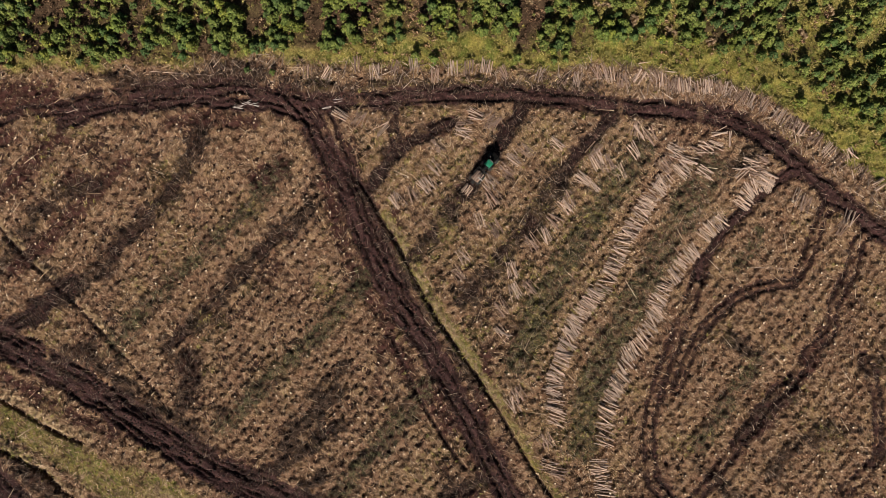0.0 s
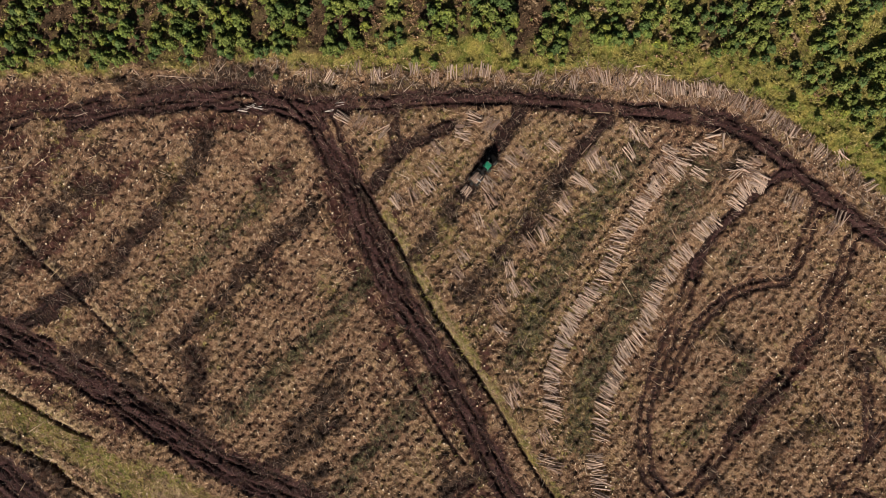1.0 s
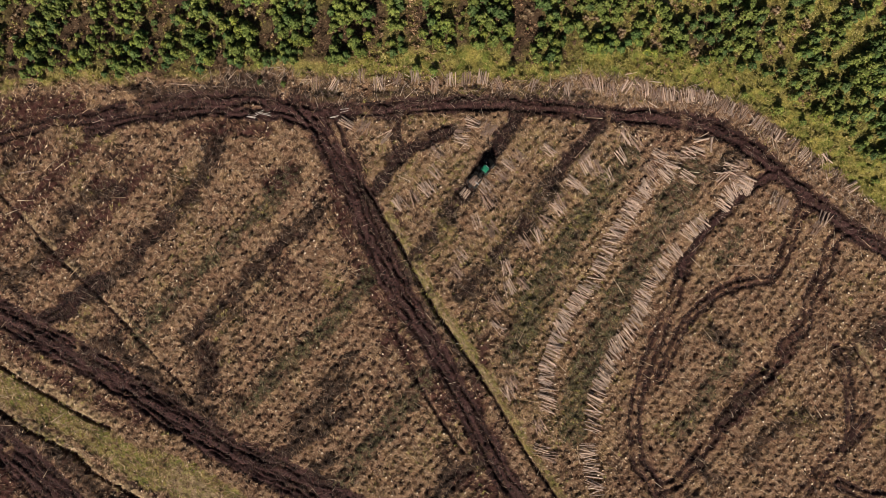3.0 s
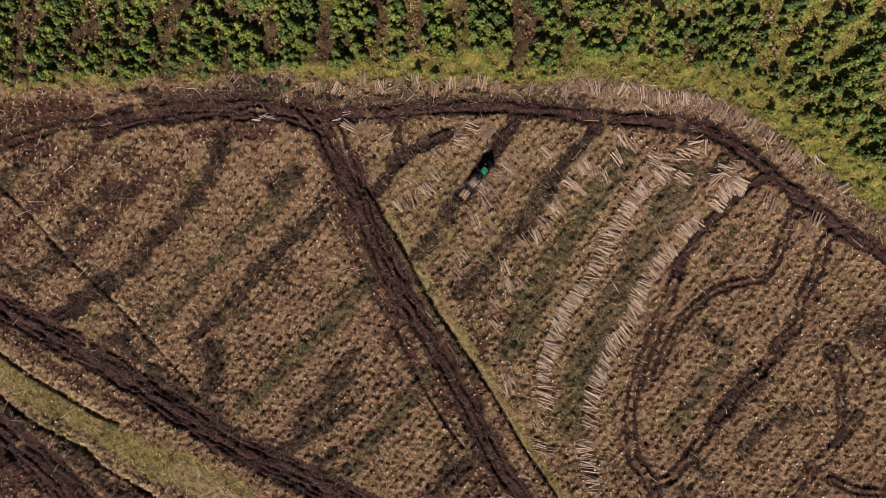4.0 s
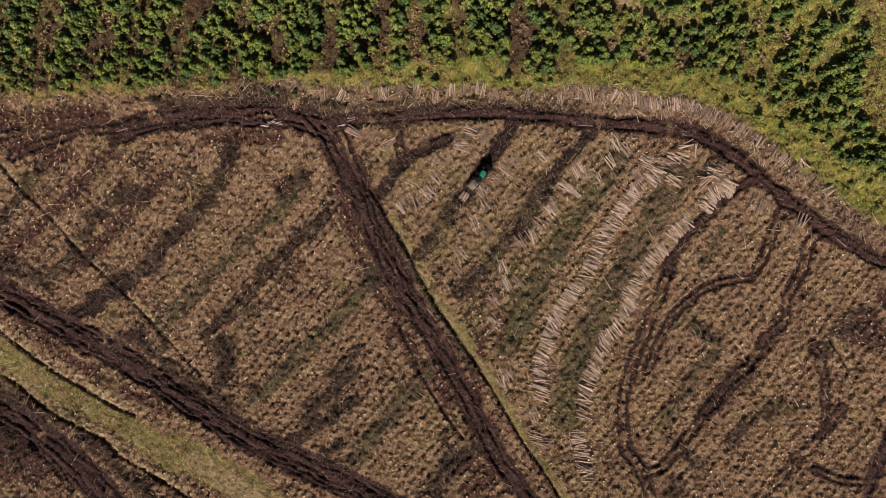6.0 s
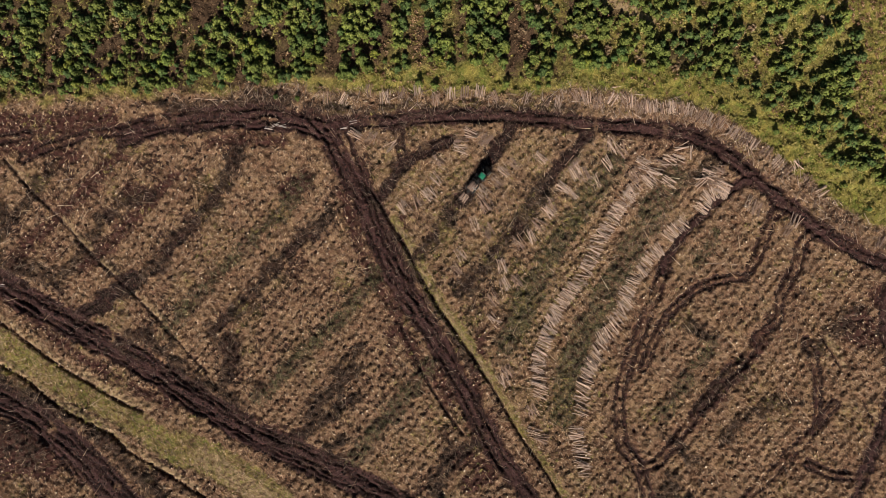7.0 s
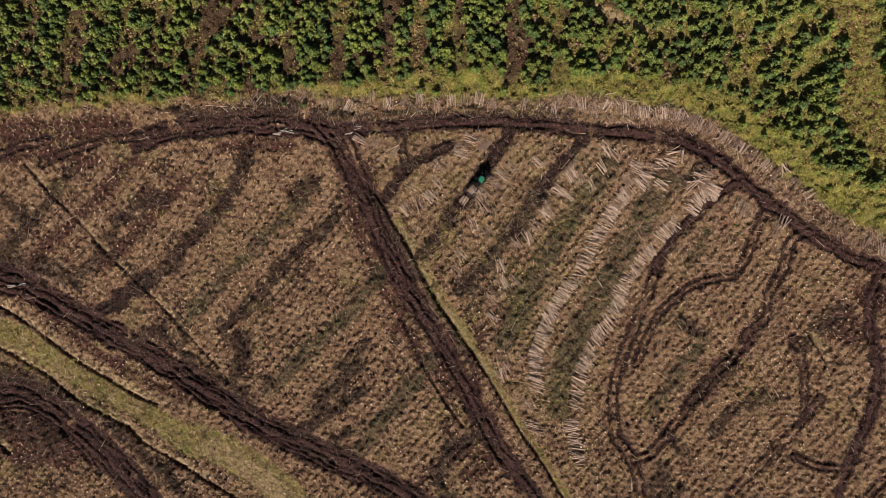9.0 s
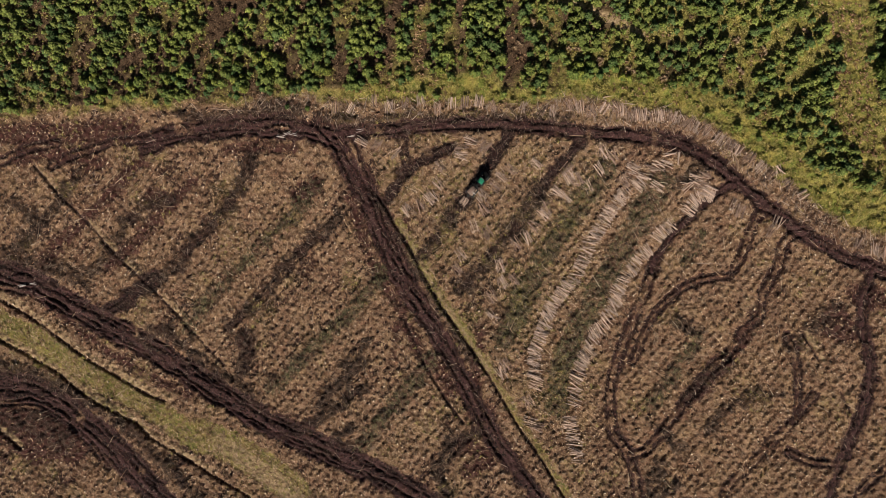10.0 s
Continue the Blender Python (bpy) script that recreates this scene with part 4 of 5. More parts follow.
windrow([(39.5, 13.3), (36.8, 9.3), (34.5, 5.6), (32.5, 2.3), (30.7, -1.4), (28.3, -6.2), (25.8, -10.1), (23.5, -13.6), (21.5, -17.4), (20.3, -21.2), (19.8, -25.0), (20.3, -30.0)],
        "long heap of pale stripped pine logs on felled ground", "logs in the middle row", skew=(-12, -4, 0, -4, -14, -24), gap=0.0)
windrow([(57.7, 12.8), (55.1, 10.4), (51.5, 7.4), (47.9, 4.1), (45.6, 1.5), (43.4, -0.9), (41.1, -3.7), (39.3, -6.4), (38.2, -9.4), (36.9, -12.5), (34.5, -16.8), (32.3, -19.9), (30.6, -23.7), (29.5, -26.8), (28.4, -31.2), (27.8, -35.3), (27.8, -39.1), (28.4, -42.9), (29.0, -46.2)],
        "heap of pale pine logs along a dark wheel track", "logs in the track row", skew=(6, 2, -6, -16, -22, -16, 6), per_metre=5.4, gap=0.08)


def heaps(rows, label, group, more=1.0, **given):
    for (x, y), degrees, count in rows:
        log_pile(x, y, degrees, round(count * more), label, group, **given)


ROADSIDE = list(zip(
    [(-24.0, 31.4), (-20.4, 31.0), (-15.4, 32.8), (-11.9, 31.3), (-8.5, 32.2), (-5.2, 32.9), (-1.4, 30.8), (1.7, 32.0), (4.5, 32.0), (7.7, 32.2), (10.6, 31.2), (17.1, 30.9), (21.4, 30.2), (23.6, 29.8), (27.8, 31.4), (29.5, 30.7), (31.8, 29.9), (34.6, 30.4), (37.0, 30.7), (38.5, 29.8), (40.7, 28.8), (42.6, 28.8), (44.2, 28.4), (46.3, 28.7), (48.1, 28.6), (50.2, 28.1), (52.5, 27.1), (54.4, 26.1), (56.6, 25.3), (59.3, 23.5), (61.4, 22.4), (63.2, 21.1), (65.7, 19.7), (68.1, 17.5), (70.1, 16.0), (72.0, 16.7), (74.1, 13.9), (77.1, 11.4), (89.2, 1.1), (92.6, -0.2), (94.2, -0.8)],
    [92, 60, 88, 95, 80, 97, 85, 95, 88, 84, 120, 75, 60, 80, 112, 100, 92, 60, 115, 95, 92, 96, 95, 92, 98, 70, 62, 66, 60, 62, 64, 60, 52, 50, 45, 118, 40, 35, 70, 80, 85],
    [7, 6, 6, 10, 6, 7, 6, 8, 8, 9, 6, 5, 6, 6, 11, 8, 10, 6, 7, 8, 12, 12, 8, 12, 12, 7, 9, 9, 7, 10, 11, 9, 8, 8, 9, 6, 9, 7, 8, 9, 8]))
heaps(ROADSIDE[0::2], "stack of grey-brown logs between wheel track and grass", "logs beside the forest edge", mess=6.0, length=2.5, shapes=DARK_LOGS)
heaps(ROADSIDE[1::2], "stack of pale logs between wheel track and grass", "logs beside the forest edge", mess=5.0, length=2.6)
MIDDLE = list(zip(
    [(-2.7, 11.4), (-5.2, 9.9), (-8.1, 8.7), (-14.9, 23.2), (-18.2, 23.9), (8.6, 22.7), (5.8, 23.7), (3.7, 22.2), (3.6, 20.6), (-1.0, 18.2), (-1.4, 14.5), (8.9, 9.1), (6.4, 5.1), (9.3, 3.6), (3.5, -1.1), (2.8, -4.6), (7.9, 11.9), (11.0, 13.8), (12.6, 16.2), (14.7, 17.4), (20.0, 18.6), (26.7, 17.6), (27.3, 15.9), (28.8, 15.1), (24.8, 12.4), (22.4, 8.7), (21.7, 7.5), (19.6, 5.1), (18.0, 2.6), (15.8, 1.3), (12.1, -3.6), (15.5, -6.8), (12.6, -7.4), (10.7, -10.5), (10.5, -14.9), (13.2, -25.6), (12.5, -27.5), (18.4, -33.8), (18.8, -38.3), (20.3, -39.5), (-10.7, 21.4), (33.9, 21.6), (34.9, 20.9), (36.7, 19.9), (41.0, 17.2), (39.5, 15.0), (42.2, 14.1), (44.6, 17.2), (46.4, 17.8), (55.5, 13.4), (57.4, 11.6), (56.1, 15.9), (62.8, 9.1), (64.0, 7.9), (71.9, 5.4), (70.3, 3.8), (45.9, 13.5)],
    [125, 122, 120, 55, 150, 52, 160, 175, 165, 130, 135, 118, 110, 125, 135, 130, 125, 145, 140, 135, 140, 50, 130, 120, 150, 125, 130, 140, 120, 130, 110, 130, 120, 118, 150, 120, 115, 105, 165, 170, 50, 70, 125, 130, 150, 130, 140, 150, 155, 160, 75, 165, 60, 65, 55, 60, 155],
    [9, 6, 7, 7, 5, 9, 6, 5, 5, 5, 5, 8, 5, 7, 6, 5, 8, 7, 6, 5, 5, 6, 9, 8, 6, 5, 6, 6, 5, 6, 6, 7, 7, 7, 5, 8, 7, 7, 6, 6, 4, 6, 6, 5, 8, 9, 8, 5, 6, 9, 8, 7, 7, 6, 7, 5, 5]))
heaps(MIDDLE[0::2], "small heap of cut logs lying on the felled ground", "small log heaps", mess=9.0, length=3.0, thick=(0.055, 0.098), more=1.35)
heaps(MIDDLE[1::2], "small heap of dark-barked logs on the felled ground", "small log heaps", mess=9.0, length=3.0, thick=(0.055, 0.098), shapes=DARK_LOGS, more=1.35)
heaps(list(zip([(48.6, 20.6), (48.2, 18.4), (50.4, 19.3), (43.4, 15.7), (52.5, 13.5), (33.7, 17.3), (38.0, 11.7), (31.3, 13.6), (26.4, 11.2), (54.3, 14.9)], [8, -12, 88, 150, 20, 130, 60, 125, 130, 170], [4, 5, 3, 6, 7, 6, 5, 6, 6, 8])),
      "heap of crossed logs at the end of a row", "small log heaps", mess=14.0, length=2.9)


# ---- stumps, sticks, branches, grass, in rows where the trees stood ----
def stump_rows():
    pi, pj = np.meshgrid(np.arange(-100, 100), np.arange(-92, 92))
    pu, pv = stump_place(pi.ravel(), pj.ravel())
    x, y = pu * ALONG[0] + pv * ACROSS[0], pu * ALONG[1] + pv * ACROSS[1]
    m = (x > X0 + 1) & (x < X1 - 1) & (y > Y0 + 1) & (y < Y1 - 1)
    x, y = x[m], y[m]
    m = (at(north, x, y) < 0.2) & (at(mud, x, y) < 0.3) & (at(dig, x, y) < 0.1) & (rng.random(len(x)) < 0.95 * (1 - 0.8 * step(0.2, 0.6, at(green, x, y)))) & (at(brash, x, y) < 0.5)
    x, y = x[m], y[m]
    z, r, t = at(H, x, y) - 0.05, rng.uniform(0.08, 0.20, len(x)), rng.uniform(0, 6, len(x))
    k, sides, tops = 9, [], []
    wall = [q for j in range(k) for q in ((j, (j + 1) % k, (j + 1) % k + k), (j, (j + 1) % k + k, j + k))]
    top = [(0, j, j + 1) for j in range(1, k - 1)]
    for n in range(5):                             # uneven outlines with root flares, cuts that are not quite level
        g = np.random.default_rng(500 + n)
        ring = [(q * math.cos(a), q * g.uniform(0.8, 1.0) * math.sin(a)) for a, q in zip(2 * math.pi * np.arange(k) / k, g.uniform(0.72, 1.18, k))]
        lean = g.uniform(-0.22, 0.22, 2)
        lip_z = [1.5 + a * lean[0] + b * lean[1] for a, b in ring]
        sides.append(([(1.35 * a, 1.35 * b, -0.3) for a, b in ring] + [(a, b, h) for (a, b), h in zip(ring, lip_z)], wall))
        tops.append(([(0.95 * a, 0.95 * b, h + 0.03) for (a, b), h in zip(ring, lip_z)], top))
    tag = "low tree stumps with pale sawn tops in rows"
    lo = rng.uniform(0.1, 0.22, len(x)) / r / 1.5
    # the stumps round the machine are things of their own
    first = np.argsort(np.hypot(x - 18.0, y - 4.0))[:280]
    trunks, discs = [mesh_of("tree_stump", *q, STUMP_BARK) for q in sides], [mesh_of("sawn_top", *q, STUMP_TOP) for q in tops]
    for i in first:
        ob = new("tree_stump", trunks[i % 5])
        ob.matrix_world = Matrix.Translation((x[i], y[i], z[i])) @ Matrix.Rotation(t[i], 4, "Z") @ Matrix.Diagonal((r[i], r[i], r[i] * lo[i], 1))
        tagged(ob, "low tree stump with a pale sawn top in felled ground", "stump", "stumps among the log heaps")
        share("sawn_top", discs[i % 5], ob)
    m = np.ones(len(x), bool)
    m[first] = False
    x, y, z, t, r, lo = x[m], y[m], z[m], t[m], r[m], lo[m]
    vs, ts, vt, tt = [], [], [], []
    for n in range(len(x)):                        # bark and cut of one stump share their outline
        c, d = math.cos(t[n]) * r[n], math.sin(t[n]) * r[n]
        for shapes, v_out, t_out in ((sides, vs, ts), (tops, vt, tt)):
            p, q = shapes[n % 5]
            base = len(v_out)
            v_out += [(x[n] + c * a - d * b, y[n] + d * a + c * b, z[n] + h * r[n] * lo[n]) for a, b, h in p]
            t_out += [(base + a, base + b, base + e) for a, b, e in q]
    tagged(new("tree_stumps", mesh_of("tree_stumps", vs, ts, STUMP_BARK)), tag, "stumps", kind="stuff")
    tagged(new("stump_tops", mesh_of("stump_tops", vt, tt, STUMP_TOP)), "pale sawn tops of the tree stumps", "stump tops", kind="stuff")


stump_rows()
open_ground = lambda x, y: (1 - at(north, x, y)) * (1 - step(0.1, 0.5, at(mud, x, y)))
patch = lambda x, y: 0.2 + 0.8 * step(0.7, 0.3, at(litter_shade, x, y))
tufts_here = lambda x, y: open_ground(x, y) * (1 - 0.8 * at(lawn, x, y)) * (1 - 0.85 * at(hollow, x, y)) * (1 - 0.95 * at(brash, x, y)) * (1 - 0.88 * at(red, x, y))
across_rows = lambda x, y: ROW + math.pi / 2 + rng.integers(0, 2, len(x)) * math.pi + rng.normal(0, 0.55, len(x)) + 1.6 * (fbm(x, y, 6.0, 81, 2) - 0.5)
strewn("dry_grass_locks", SWATHS, STRAW, 110000, lambda x, y: tufts_here(x, y) * patch(x, y), (0.35, 0.85), "dry tan grass lodged over felled ground", "grass", lift=0.03, turn=across_rows)
strewn("dry_grass_tussocks", TUFTS, STRAW, 26000, lambda x, y: tufts_here(x, y) * patch(x, y), (0.3, 0.8), "dry tan grass tussocks on felled ground", "grass")
strewn("rush_tussocks", LODGED, RUSH, 90000, lambda x, y: np.clip(at(green, x, y) * 1.1, 0, 1) * (1 - at(mud, x, y)) * (1 - 0.7 * at(north, x, y)), (0.35, 0.95), "yellow-green rushes and grass", "grass")
strewn("heather_tufts", TUFTS + SWATHS[:4], HEATH, 120000, lambda x, y: at(heath, x, y) * (1 - 0.6 * forest_strip(x, y)) * (1 - 0.85 * np.clip(at(green, x, y), 0, 1)), (0.3, 0.7), "brown heather between strips of conifers", "heather")
row_turn = lambda x, y: np.where(rng.random(len(x)) < 0.7, ROW + math.pi / 2, ROW) + rng.normal(0, 0.45, len(x))
strewn("fallen_straw", BLADES, STRAW_BLADE, 230000, lambda x, y: open_ground(x, y) * (0.25 + 0.75 * patch(x, y)) * (1 - 0.93 * at(brash, x, y)) * (1 - 0.88 * at(red, x, y)), (0.35, 1.1), "bleached straw and grass lying over the ground", "straw", lift=0.07, tilt_spread=0.35, turn=row_turn)
strewn("broken_sticks", STICKS, STICK, 95000, lambda x, y: (1 - at(north, x, y)) * (0.5 + 0.35 * at(brash, x, y)) * (1 - 0.6 * at(mud, x, y)), (0.4, 1.5), "broken branches and sticks strewn over the ground", "sticks", lift=0.1, flat=True, turn=row_turn)
strewn("brash_sticks", STICKS, STICK, 65000, lambda x, y: np.clip(at(brash, x, y), 0, 1) * (1 - at(north, x, y)) * (1 - 0.4 * at(fresh, x, y)), (0.4, 1.35), "pale broken sticks lying on mats of branches", "sticks", lift=0.2, flat=True)
strewn("wood_chips", STICKS[:3], PALE, 46000, lambda x, y: (1 - at(north, x, y)) * 0.6 * (1 - 0.7 * at(mud, x, y)) * (1 - 0.6 * at(brash, x, y)), (0.25, 0.75), "pale splintered wood and broken stick ends", "wood chips", lift=0.12, flat=True, turn=row_turn)
strewn("splintered_bark", STICKS, PALE, 60000, lambda x, y: at(verge, x, y) * (1 - at(north, x, y)) * (1 - at(mud, x, y)), (0.3, 1.0), "pale splinters and bark beside the log stacks", "wood chips", lift=0.12, flat=True)
strewn("stripped_poles", [stick_shape(50 + s, 1.0, 0.017) for s in range(5)], PALE, 4200, lambda x, y: (1 - at(north, x, y)) * 0.5 * (1 - 0.8 * at(mud, x, y)), (1.2, 3.2), "thin pale stripped poles lying about", "poles", lift=0.1, flat=True, turn=row_turn)
strewn("cut_branches", FRONDS, BRASH, 90000, lambda x, y: (1 - at(north, x, y)) * np.clip(at(brash, x, y) * 1.1 + 0.06, 0, 1) * (1 - 0.5 * at(mud, x, y)) * (1 - 0.7 * at(fresh, x, y)), (0.6, 1.5), "dark mats of cut conifer branches", "branches", lift=0.05, flat=True)
strewn("dead_branches", FRONDS, RED_BRASH, 70000, lambda x, y: (1 - at(north, x, y)) * np.clip(0.28 + 0.6 * at(red, x, y) + (0.2 + 0.45 * step(-5, -20, x)) * at(brash, x, y), 0, 1) * (1 - 0.6 * at(mud, x, y)) * (1 - 0.85 * at(green, x, y)), (0.5, 1.3), "brown dead branches and needle litter", "branches", lift=0.04, flat=True)
strewn("peat_clods", CLOD_SHAPES, CLODS, 90000, lambda x, y: at(mud, x, y) * 0.8, (0.08, 0.34), "wet dark peat clods churned up by wheels", "peat", lift=-0.03)
strewn("green_cut_branches", FRONDS, GREEN_BRASH, 120000, lambda x, y: at(fresh, x, y) * np.clip(at(brash, x, y) + 0.15, 0, 1) * (1 - 0.6 * at(mud, x, y)), (0.6, 1.5), "olive green mats of freshly cut branches", "branches", lift=0.07, flat=True)
strewn("undergrowth", FLAT_TUFTS, RUSH, 38000, lambda x, y: at(north, x, y) * np.clip(forest_strip(x, y), 0, 1) * 0.6 * (1 - meadow(x, y)), (0.5, 1.1), "grass growing among the young conifers", "grass")
strewn("churned_sticks", STICKS, STICK, 75000, lambda x, y: at(mud, x, y) * 0.6 * (1 - at(north, x, y)), (0.3, 1.1), "broken sticks pressed into wet peat", "sticks", lift=0.05, flat=True)
strewn("rack_branches", FRONDS, BRASH, 60000, lambda x, y: 0.8 * at(rack, x, y), (0.5, 1.2), "dark cut branches pressed into a muddy track", "branches", lift=0.06, flat=True)
strewn("rack_sticks", STICKS, STICK, 70000, lambda x, y: 0.8 * at(rack, x, y), (0.4, 1.3), "broken sticks laid along a muddy track", "sticks", lift=0.14, flat=True, turn=row_turn)

WHITE_LOGS = []
for me in LOGS:
    WHITE_LOGS.append(me.copy())
    WHITE_LOGS[-1].materials[0], WHITE_LOGS[-1].materials[1] = WHITE_WOOD, SAWN
for (x, y), degrees, count in zip([(-36.2, 25.2), (-34.8, 25.8), (-33.3, 25.6), (-96.2, -7.9), (-93.8, -7.5), (-20.5, 25.2), (-18.8, 26.2)], [2, 8, -4, 6, 2, 5, 20], [4, 3, 3, 4, 3, 2, 2]):
    log_pile(x, y, degrees, count, "white stripped poles lying on wet peat", "white poles", 1.7, 0.45, 7.0, (0.03, 0.05), WHITE_LOGS)
strewn("edge_poles", [stick_shape(80 + k, 1.0, 0.03) for k in range(5)], STICK, 70000, lambda x, y: 0.55 * step(-5.5, -4.0, y - edge_y(x)) * step(1.8, 0.6, y - edge_y(x)) * (x > -45) * (1 - at(mud, x, y)), (0.8, 2.6), "loose poles and broken tops beside the log stacks", "poles", lift=0.15, flat=True, turn=lambda x, y: rng.normal(1.6, 0.7, len(x)))
strewn("tall_grass", LODGED + TUFTS[:2], RUSH, 110000, lambda x, y: np.clip(at(green, x, y) * 1.1, 0, 1) * at(north, x, y) * (0.35 + 0.65 * step(0.4, 0.6, fbm(x, y, 1.6, 63, 2))), (0.5, 1.15), "tall yellow-green grass at the forest edge", "grass", turn=lambda x, y: 12.0 * fbm(x, y, 7.0, 83, 2) + rng.normal(0, 0.5, len(x)))
strewn("bleached_grass", TUFTS, STRAW, 60000, lambda x, y: at(north, x, y) * np.maximum(0.6 * at(tall_grass, x, y), (0.8 - 0.35 * step(26, 36, x)) * step(0.54, 0.66, fbm(x, y, 4.5, 65)) * (1 - 0.6 * np.clip(forest_strip(x, y), 0, 1))), (0.45, 1.0), "bleached tan grass among the young trees", "grass")

for (x, y), degrees, long in [((-55.0, 31.7), -38, 2.9), ((-49.6, 31.4), -4, 5.4), ((-44.3, 31.0), -3, 5.1), ((-65.8, 24.5), 15, 2.8), ((57.6, -3.2), -2, 7.3), ((-79.4, 14.8), 10, 3.4)]:
    log_pile(x, y, degrees, 1, "single long pale pole lying on churned ground", "single poles", long, 0.3, 0.0, (0.05, 0.08))


# ---- bleached shrubs in the clearings between the young trees ----
SHRUB = leafy("bleached_twigs", (0.13, 0.09, 0.055), (0.31, 0.225, 0.14), (0.54, 0.42, 0.28), 0.85, dull=(0.8, 0.76, 0.7))
SHRUBS = [mesh_of("bleached_shrub", *tuft_shape(700 + k, 60, 0.8, 0.5, 0.035), SHRUB) for k in range(4)]
for k, (x, y) in enumerate(CLEARINGS):
    for n in range(3):                             # each clearing holds a few, close together
        ob = new("bleached_shrub", SHRUBS[(k + n) % 4])
        px, py = x + rng.normal(0, 0.75), y + rng.normal(0, 0.6)
        ob.matrix_world = pose(px, py, height(px, py) + 0.05, 0, 0, rng.uniform(0, 360)) @ Matrix.Scale(rng.uniform(0.7, 1.15), 4)
        tagged(ob, "bleached tan shrub in a clearing among young conifers", "shrub", "bleached shrubs")

# ---- the forwarder: a wheeled machine that carries logs ----
GREEN = paint("green_paint", (0.010, 0.16, 0.085), amount=0.25)
DARK = paint("dark_metal", (0.010, 0.011, 0.010), (0.02, 0.014, 0.011), amount=0.7, rough=0.6)
GREY = paint("worn_steel", (0.46, 0.46, 0.44), amount=0.3, rough=0.5)
HOOD = paint("muddy_hood", (0.004, 0.0045, 0.0045), (0.008, 0.006, 0.005), 0.6, 0.95, spec=0.06)
RUBBER = paint("muddy_rubber", (0.02, 0.02, 0.02), (0.05, 0.036, 0.03), 0.8, 0.9)
GLASS = Nodes("cab_glass", 0.08, 0.5).color((0.02, 0.03, 0.03)).m


def forwarder(x, y, degrees):
    m = new("forwarder")
    m.matrix_world = pose(x, y, height(x, y) - 0.05, 0, 0, degrees) @ Matrix.Scale(0.77, 4)
    tagged(m, "green forwarder carrying logs on a muddy track", "forwarder")
    # front frame with the engine, then the cab, then the load bay behind a joint
    part("front_frame", box(3.9, 1.1, 0.5, (2.5, 0, 0.95)), DARK, m)
    part("engine_hood", join(box(2.1, 1.7, 0.95, (3.55, 0, 1.65), 0.12, taper=0.9), box(1.2, 1.2, 0.08, (3.4, 0, 2.14), 0.03)), HOOD, m, "dark mud-covered engine hood")
    cab = part("cab", box(1.5, 1.75, 1.7, (1.55, -0.15, 2.35), 0.14, taper=0.86), GLASS, m, "dark glazed cab")
    part("roof", join(box(1.5, 1.6, 0.26, (1.55, -0.15, 3.29), 0.12, taper=0.86), box(0.5, 0.7, 0.1, (1.4, -0.15, 3.44), 0.03)), GREEN, cab, "bright green cab roof")
    for sx in (-0.7, 0.7):
        for sy in (-0.8, 0.55):
            part("post", rod((1.55 + sx, sy - 0.02, 1.55), (1.55 + sx * 0.86, sy * 0.86 - 0.02, 3.2), 0.07), GREEN, cab)
    for sy in (-0.5, -0.15, 0.2):
        part("work_lamp", box(0.12, 0.16, 0.12, (2.34, sy, 3.26), 0.02), GREY, cab)
    part("exhaust", rod((3.0, 0.62, 2.0), (3.0, 0.62, 2.9), 0.07), GREY, m)
    part("rear_frame", box(4.4, 0.75, 0.4, (-1.9, 0, 1.0)), DARK, m)
    part("joint", join(rod((0.45, 0, 0.7), (0.45, 0, 1.4), 0.28), box(0.7, 0.5, 0.3, (0.4, 0, 1.05))), DARK, m)
    part("headboard", join(*[rod((-0.35, sy, 1.2), (-0.35, sy, 2.9), 0.05) for sy in (-1.15, -0.58, 0, 0.58, 1.15)],
                           *[rod((-0.35, -1.2, z), (-0.35, 1.2, z), 0.05) for z in (1.5, 2.2, 2.9)]), DARK, m, "dark steel headboard grille")
    for bx in (-0.9, -2.0, -3.3):
        part("bolster", box(0.18, 2.3, 0.2, (bx, 0, 1.28), 0.03), DARK, m)
        for sy in (-1.12, 1.12):
            part("stake", rod((bx, sy, 1.3), (bx, sy * 1.06, 2.75), 0.06, 0.045), DARK, m)
    # crane folded over the load
    part("crane_pillar", join(rod((-0.05, 0.1, 1.3), (-0.05, 0.1, 2.8), 0.2), box(0.5, 0.5, 0.3, (-0.05, 0.1, 1.3))), DARK, m)
    part("main_boom", join(rod((-0.05, 0.1, 2.75), (0.35, -0.15, 4.3), 0.13), rod((0.1, -0.2, 2.6), (0.35, -0.25, 3.6), 0.06)), DARK, m)
    part("outer_boom", join(rod((0.35, -0.15, 4.3), (-2.3, -0.85, 3.5), 0.11, 0.09), rod((0.3, -0.25, 4.5), (-1.0, -0.5, 4.1), 0.05)), DARK, m)
    grapple = part("grapple", join(rod((-2.3, -0.85, 3.5), (-2.3, -0.85, 3.0), 0.1), box(0.35, 0.3, 0.3, (-2.3, -0.85, 2.95), 0.05)), GREY, m, "grey steel grapple")
    for s in (-1, 1):
        part("claw", join(rod((-2.3, -0.85 + s * 0.15, 2.95), (-2.3, -0.85 + s * 0.6, 2.65), 0.08), rod((-2.3, -0.85 + s * 0.6, 2.65), (-2.3, -0.85 + s * 0.35, 2.2), 0.07, 0.04)), GREY, grapple)
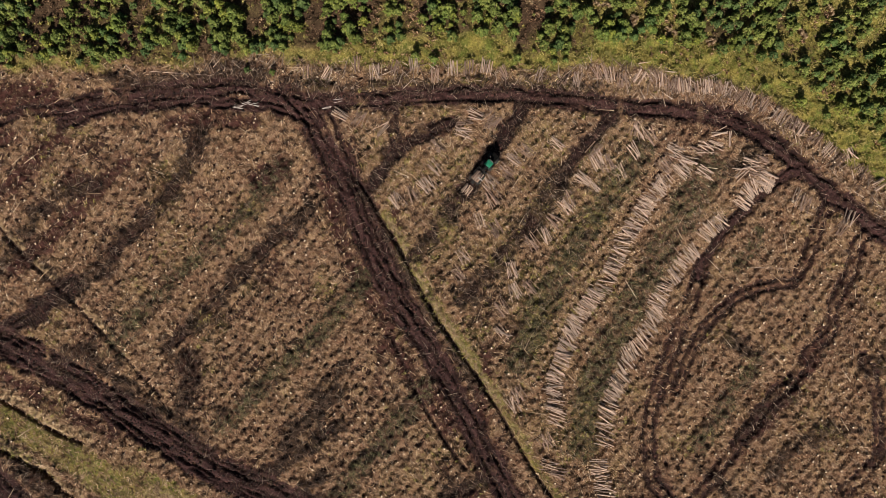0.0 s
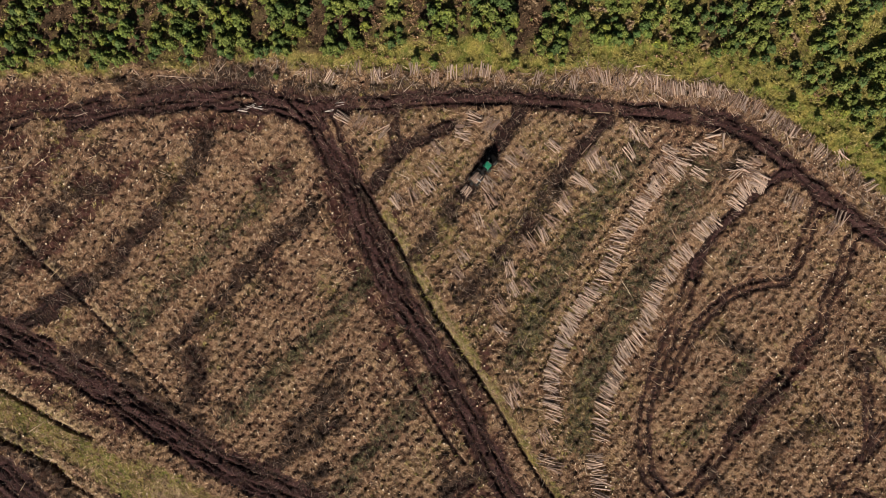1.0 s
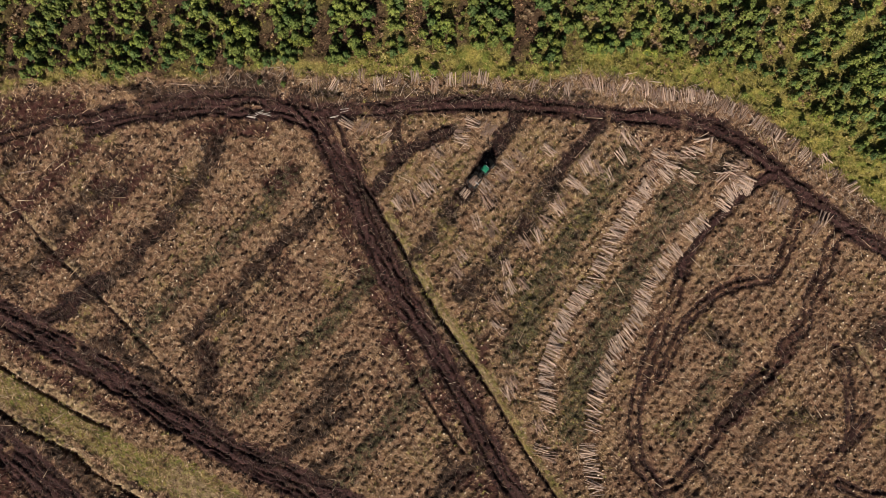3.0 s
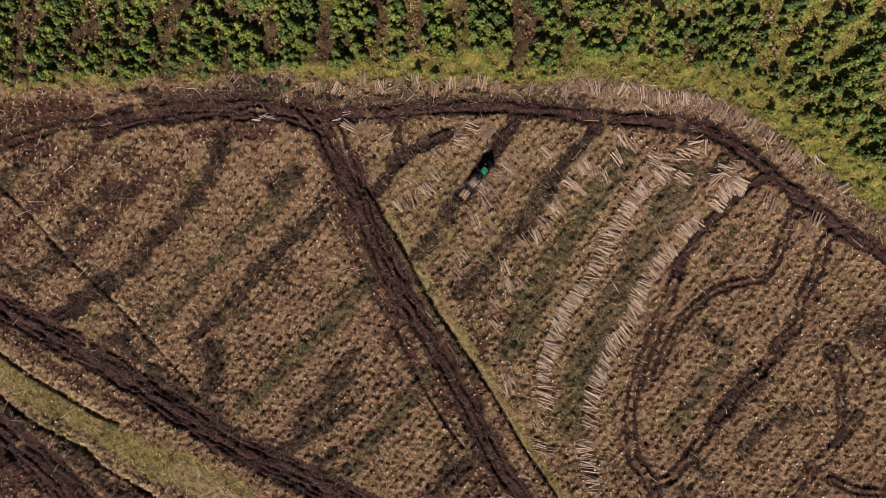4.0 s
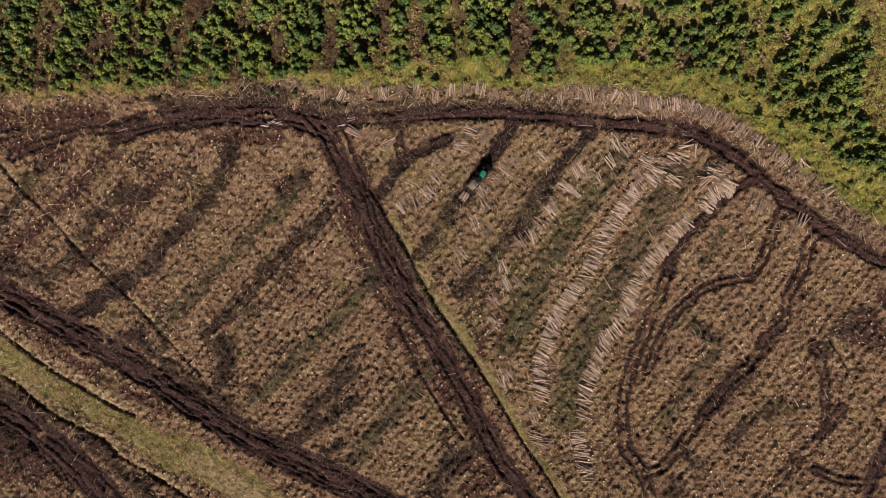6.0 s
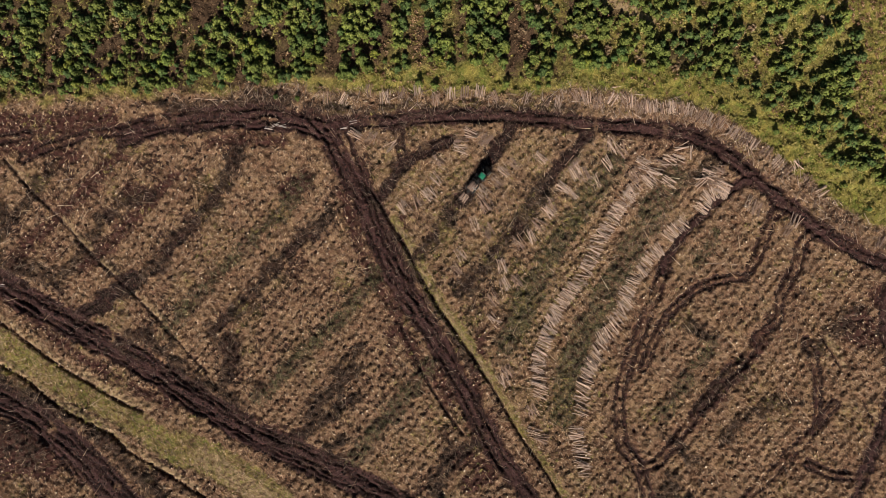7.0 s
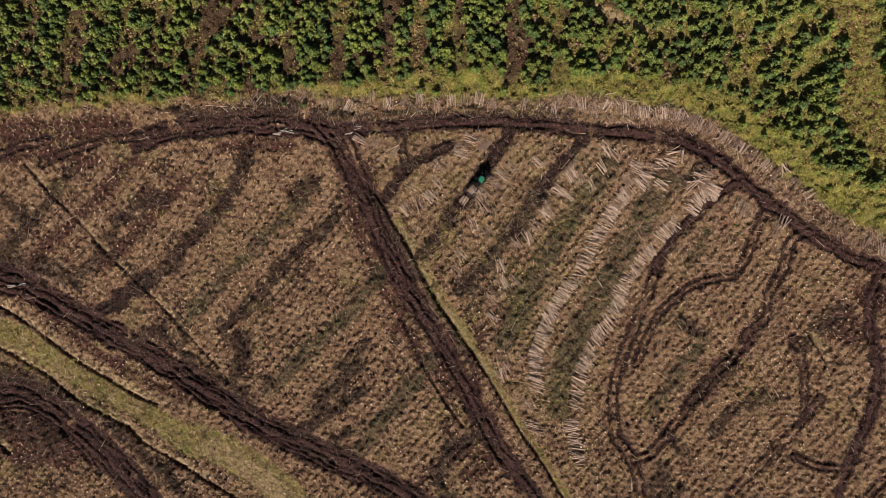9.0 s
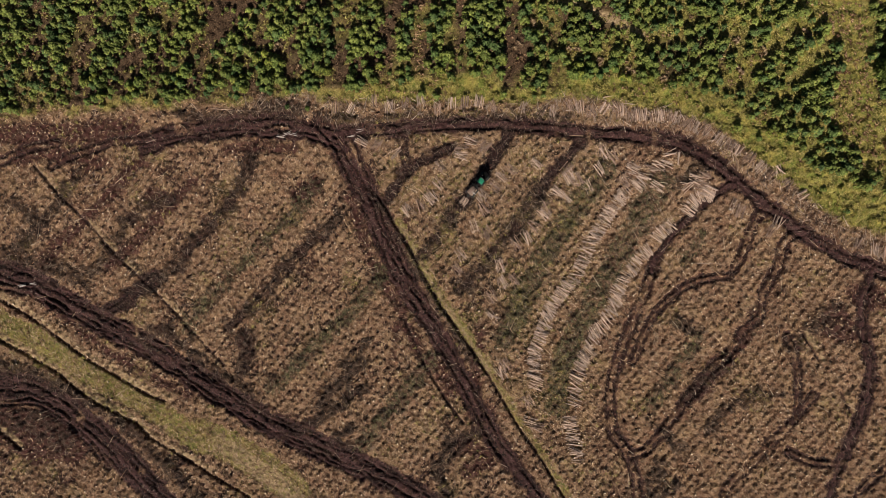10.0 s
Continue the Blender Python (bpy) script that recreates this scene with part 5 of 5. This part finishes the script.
    # eight wheels
    for wx in (1.35, 3.6, -1.35, -2.85):
        r = 0.66
        for sy in (-1.08, 1.08):
            bm = rod((wx, sy - 0.3, r), (wx, sy + 0.3, r), r, sides=24)
            bmesh.ops.bevel(bm, geom=[e for e in bm.edges if len(e.link_faces) == 2 and any(len(f.verts) > 4 for f in e.link_faces)], offset=0.1, segments=2, affect="EDGES")
            wheel = part("wheel", bm, RUBBER, m, "muddy black tyre")
            part("rim", rod((wx, sy - 0.33, r), (wx, sy + 0.33, r), 0.3, sides=16), GREEN, wheel)
            part("lugs", join(*[box(0.12, 0.58, 0.09, (0, 0, 0), 0.0, Matrix.Translation((wx + r * math.cos(a), sy, r + r * math.sin(a))) @ Matrix.Rotation(-a + math.pi / 2, 4, "Y")) for a in np.arange(16) * math.pi / 8]), RUBBER, wheel)
    return m


MACHINE = (7.1, 13.95, 49.0)
forwarder(*MACHINE)
# its load: logs stacked between the stakes, a thing of its own
load = new("log_load")
load.matrix_world = pose(MACHINE[0], MACHINE[1], height(MACHINE[0], MACHINE[1]) - 0.05, 0, 0, MACHINE[2]) @ Matrix.Scale(0.77, 4)
tagged(load, "load of cut logs between the stakes of the forwarder", "log load")
for k in range(26):
    layer, col = divmod(k, 9)
    r = rng.uniform(0.07, 0.10)
    share("log", (LOGS if k % 3 == 0 else DARK_LOGS)[k % 8], load, pose(-2.1 + rng.normal(0, 0.1), (col - 4) * 0.2 + (layer % 2) * 0.1 - 0.05, 1.5 + layer * 0.21, rng.uniform(0, 360), rng.normal(0, 1.5), rng.normal(0, 3)) @ Matrix.Diagonal((2.25 * rng.uniform(0.94, 1.03), r, r, 1)))
log_pile(4.35, 10.65, 52.0, 9, "short pile of pale logs behind the forwarder", "small log heaps", 1.7, 1.4, 3.0)

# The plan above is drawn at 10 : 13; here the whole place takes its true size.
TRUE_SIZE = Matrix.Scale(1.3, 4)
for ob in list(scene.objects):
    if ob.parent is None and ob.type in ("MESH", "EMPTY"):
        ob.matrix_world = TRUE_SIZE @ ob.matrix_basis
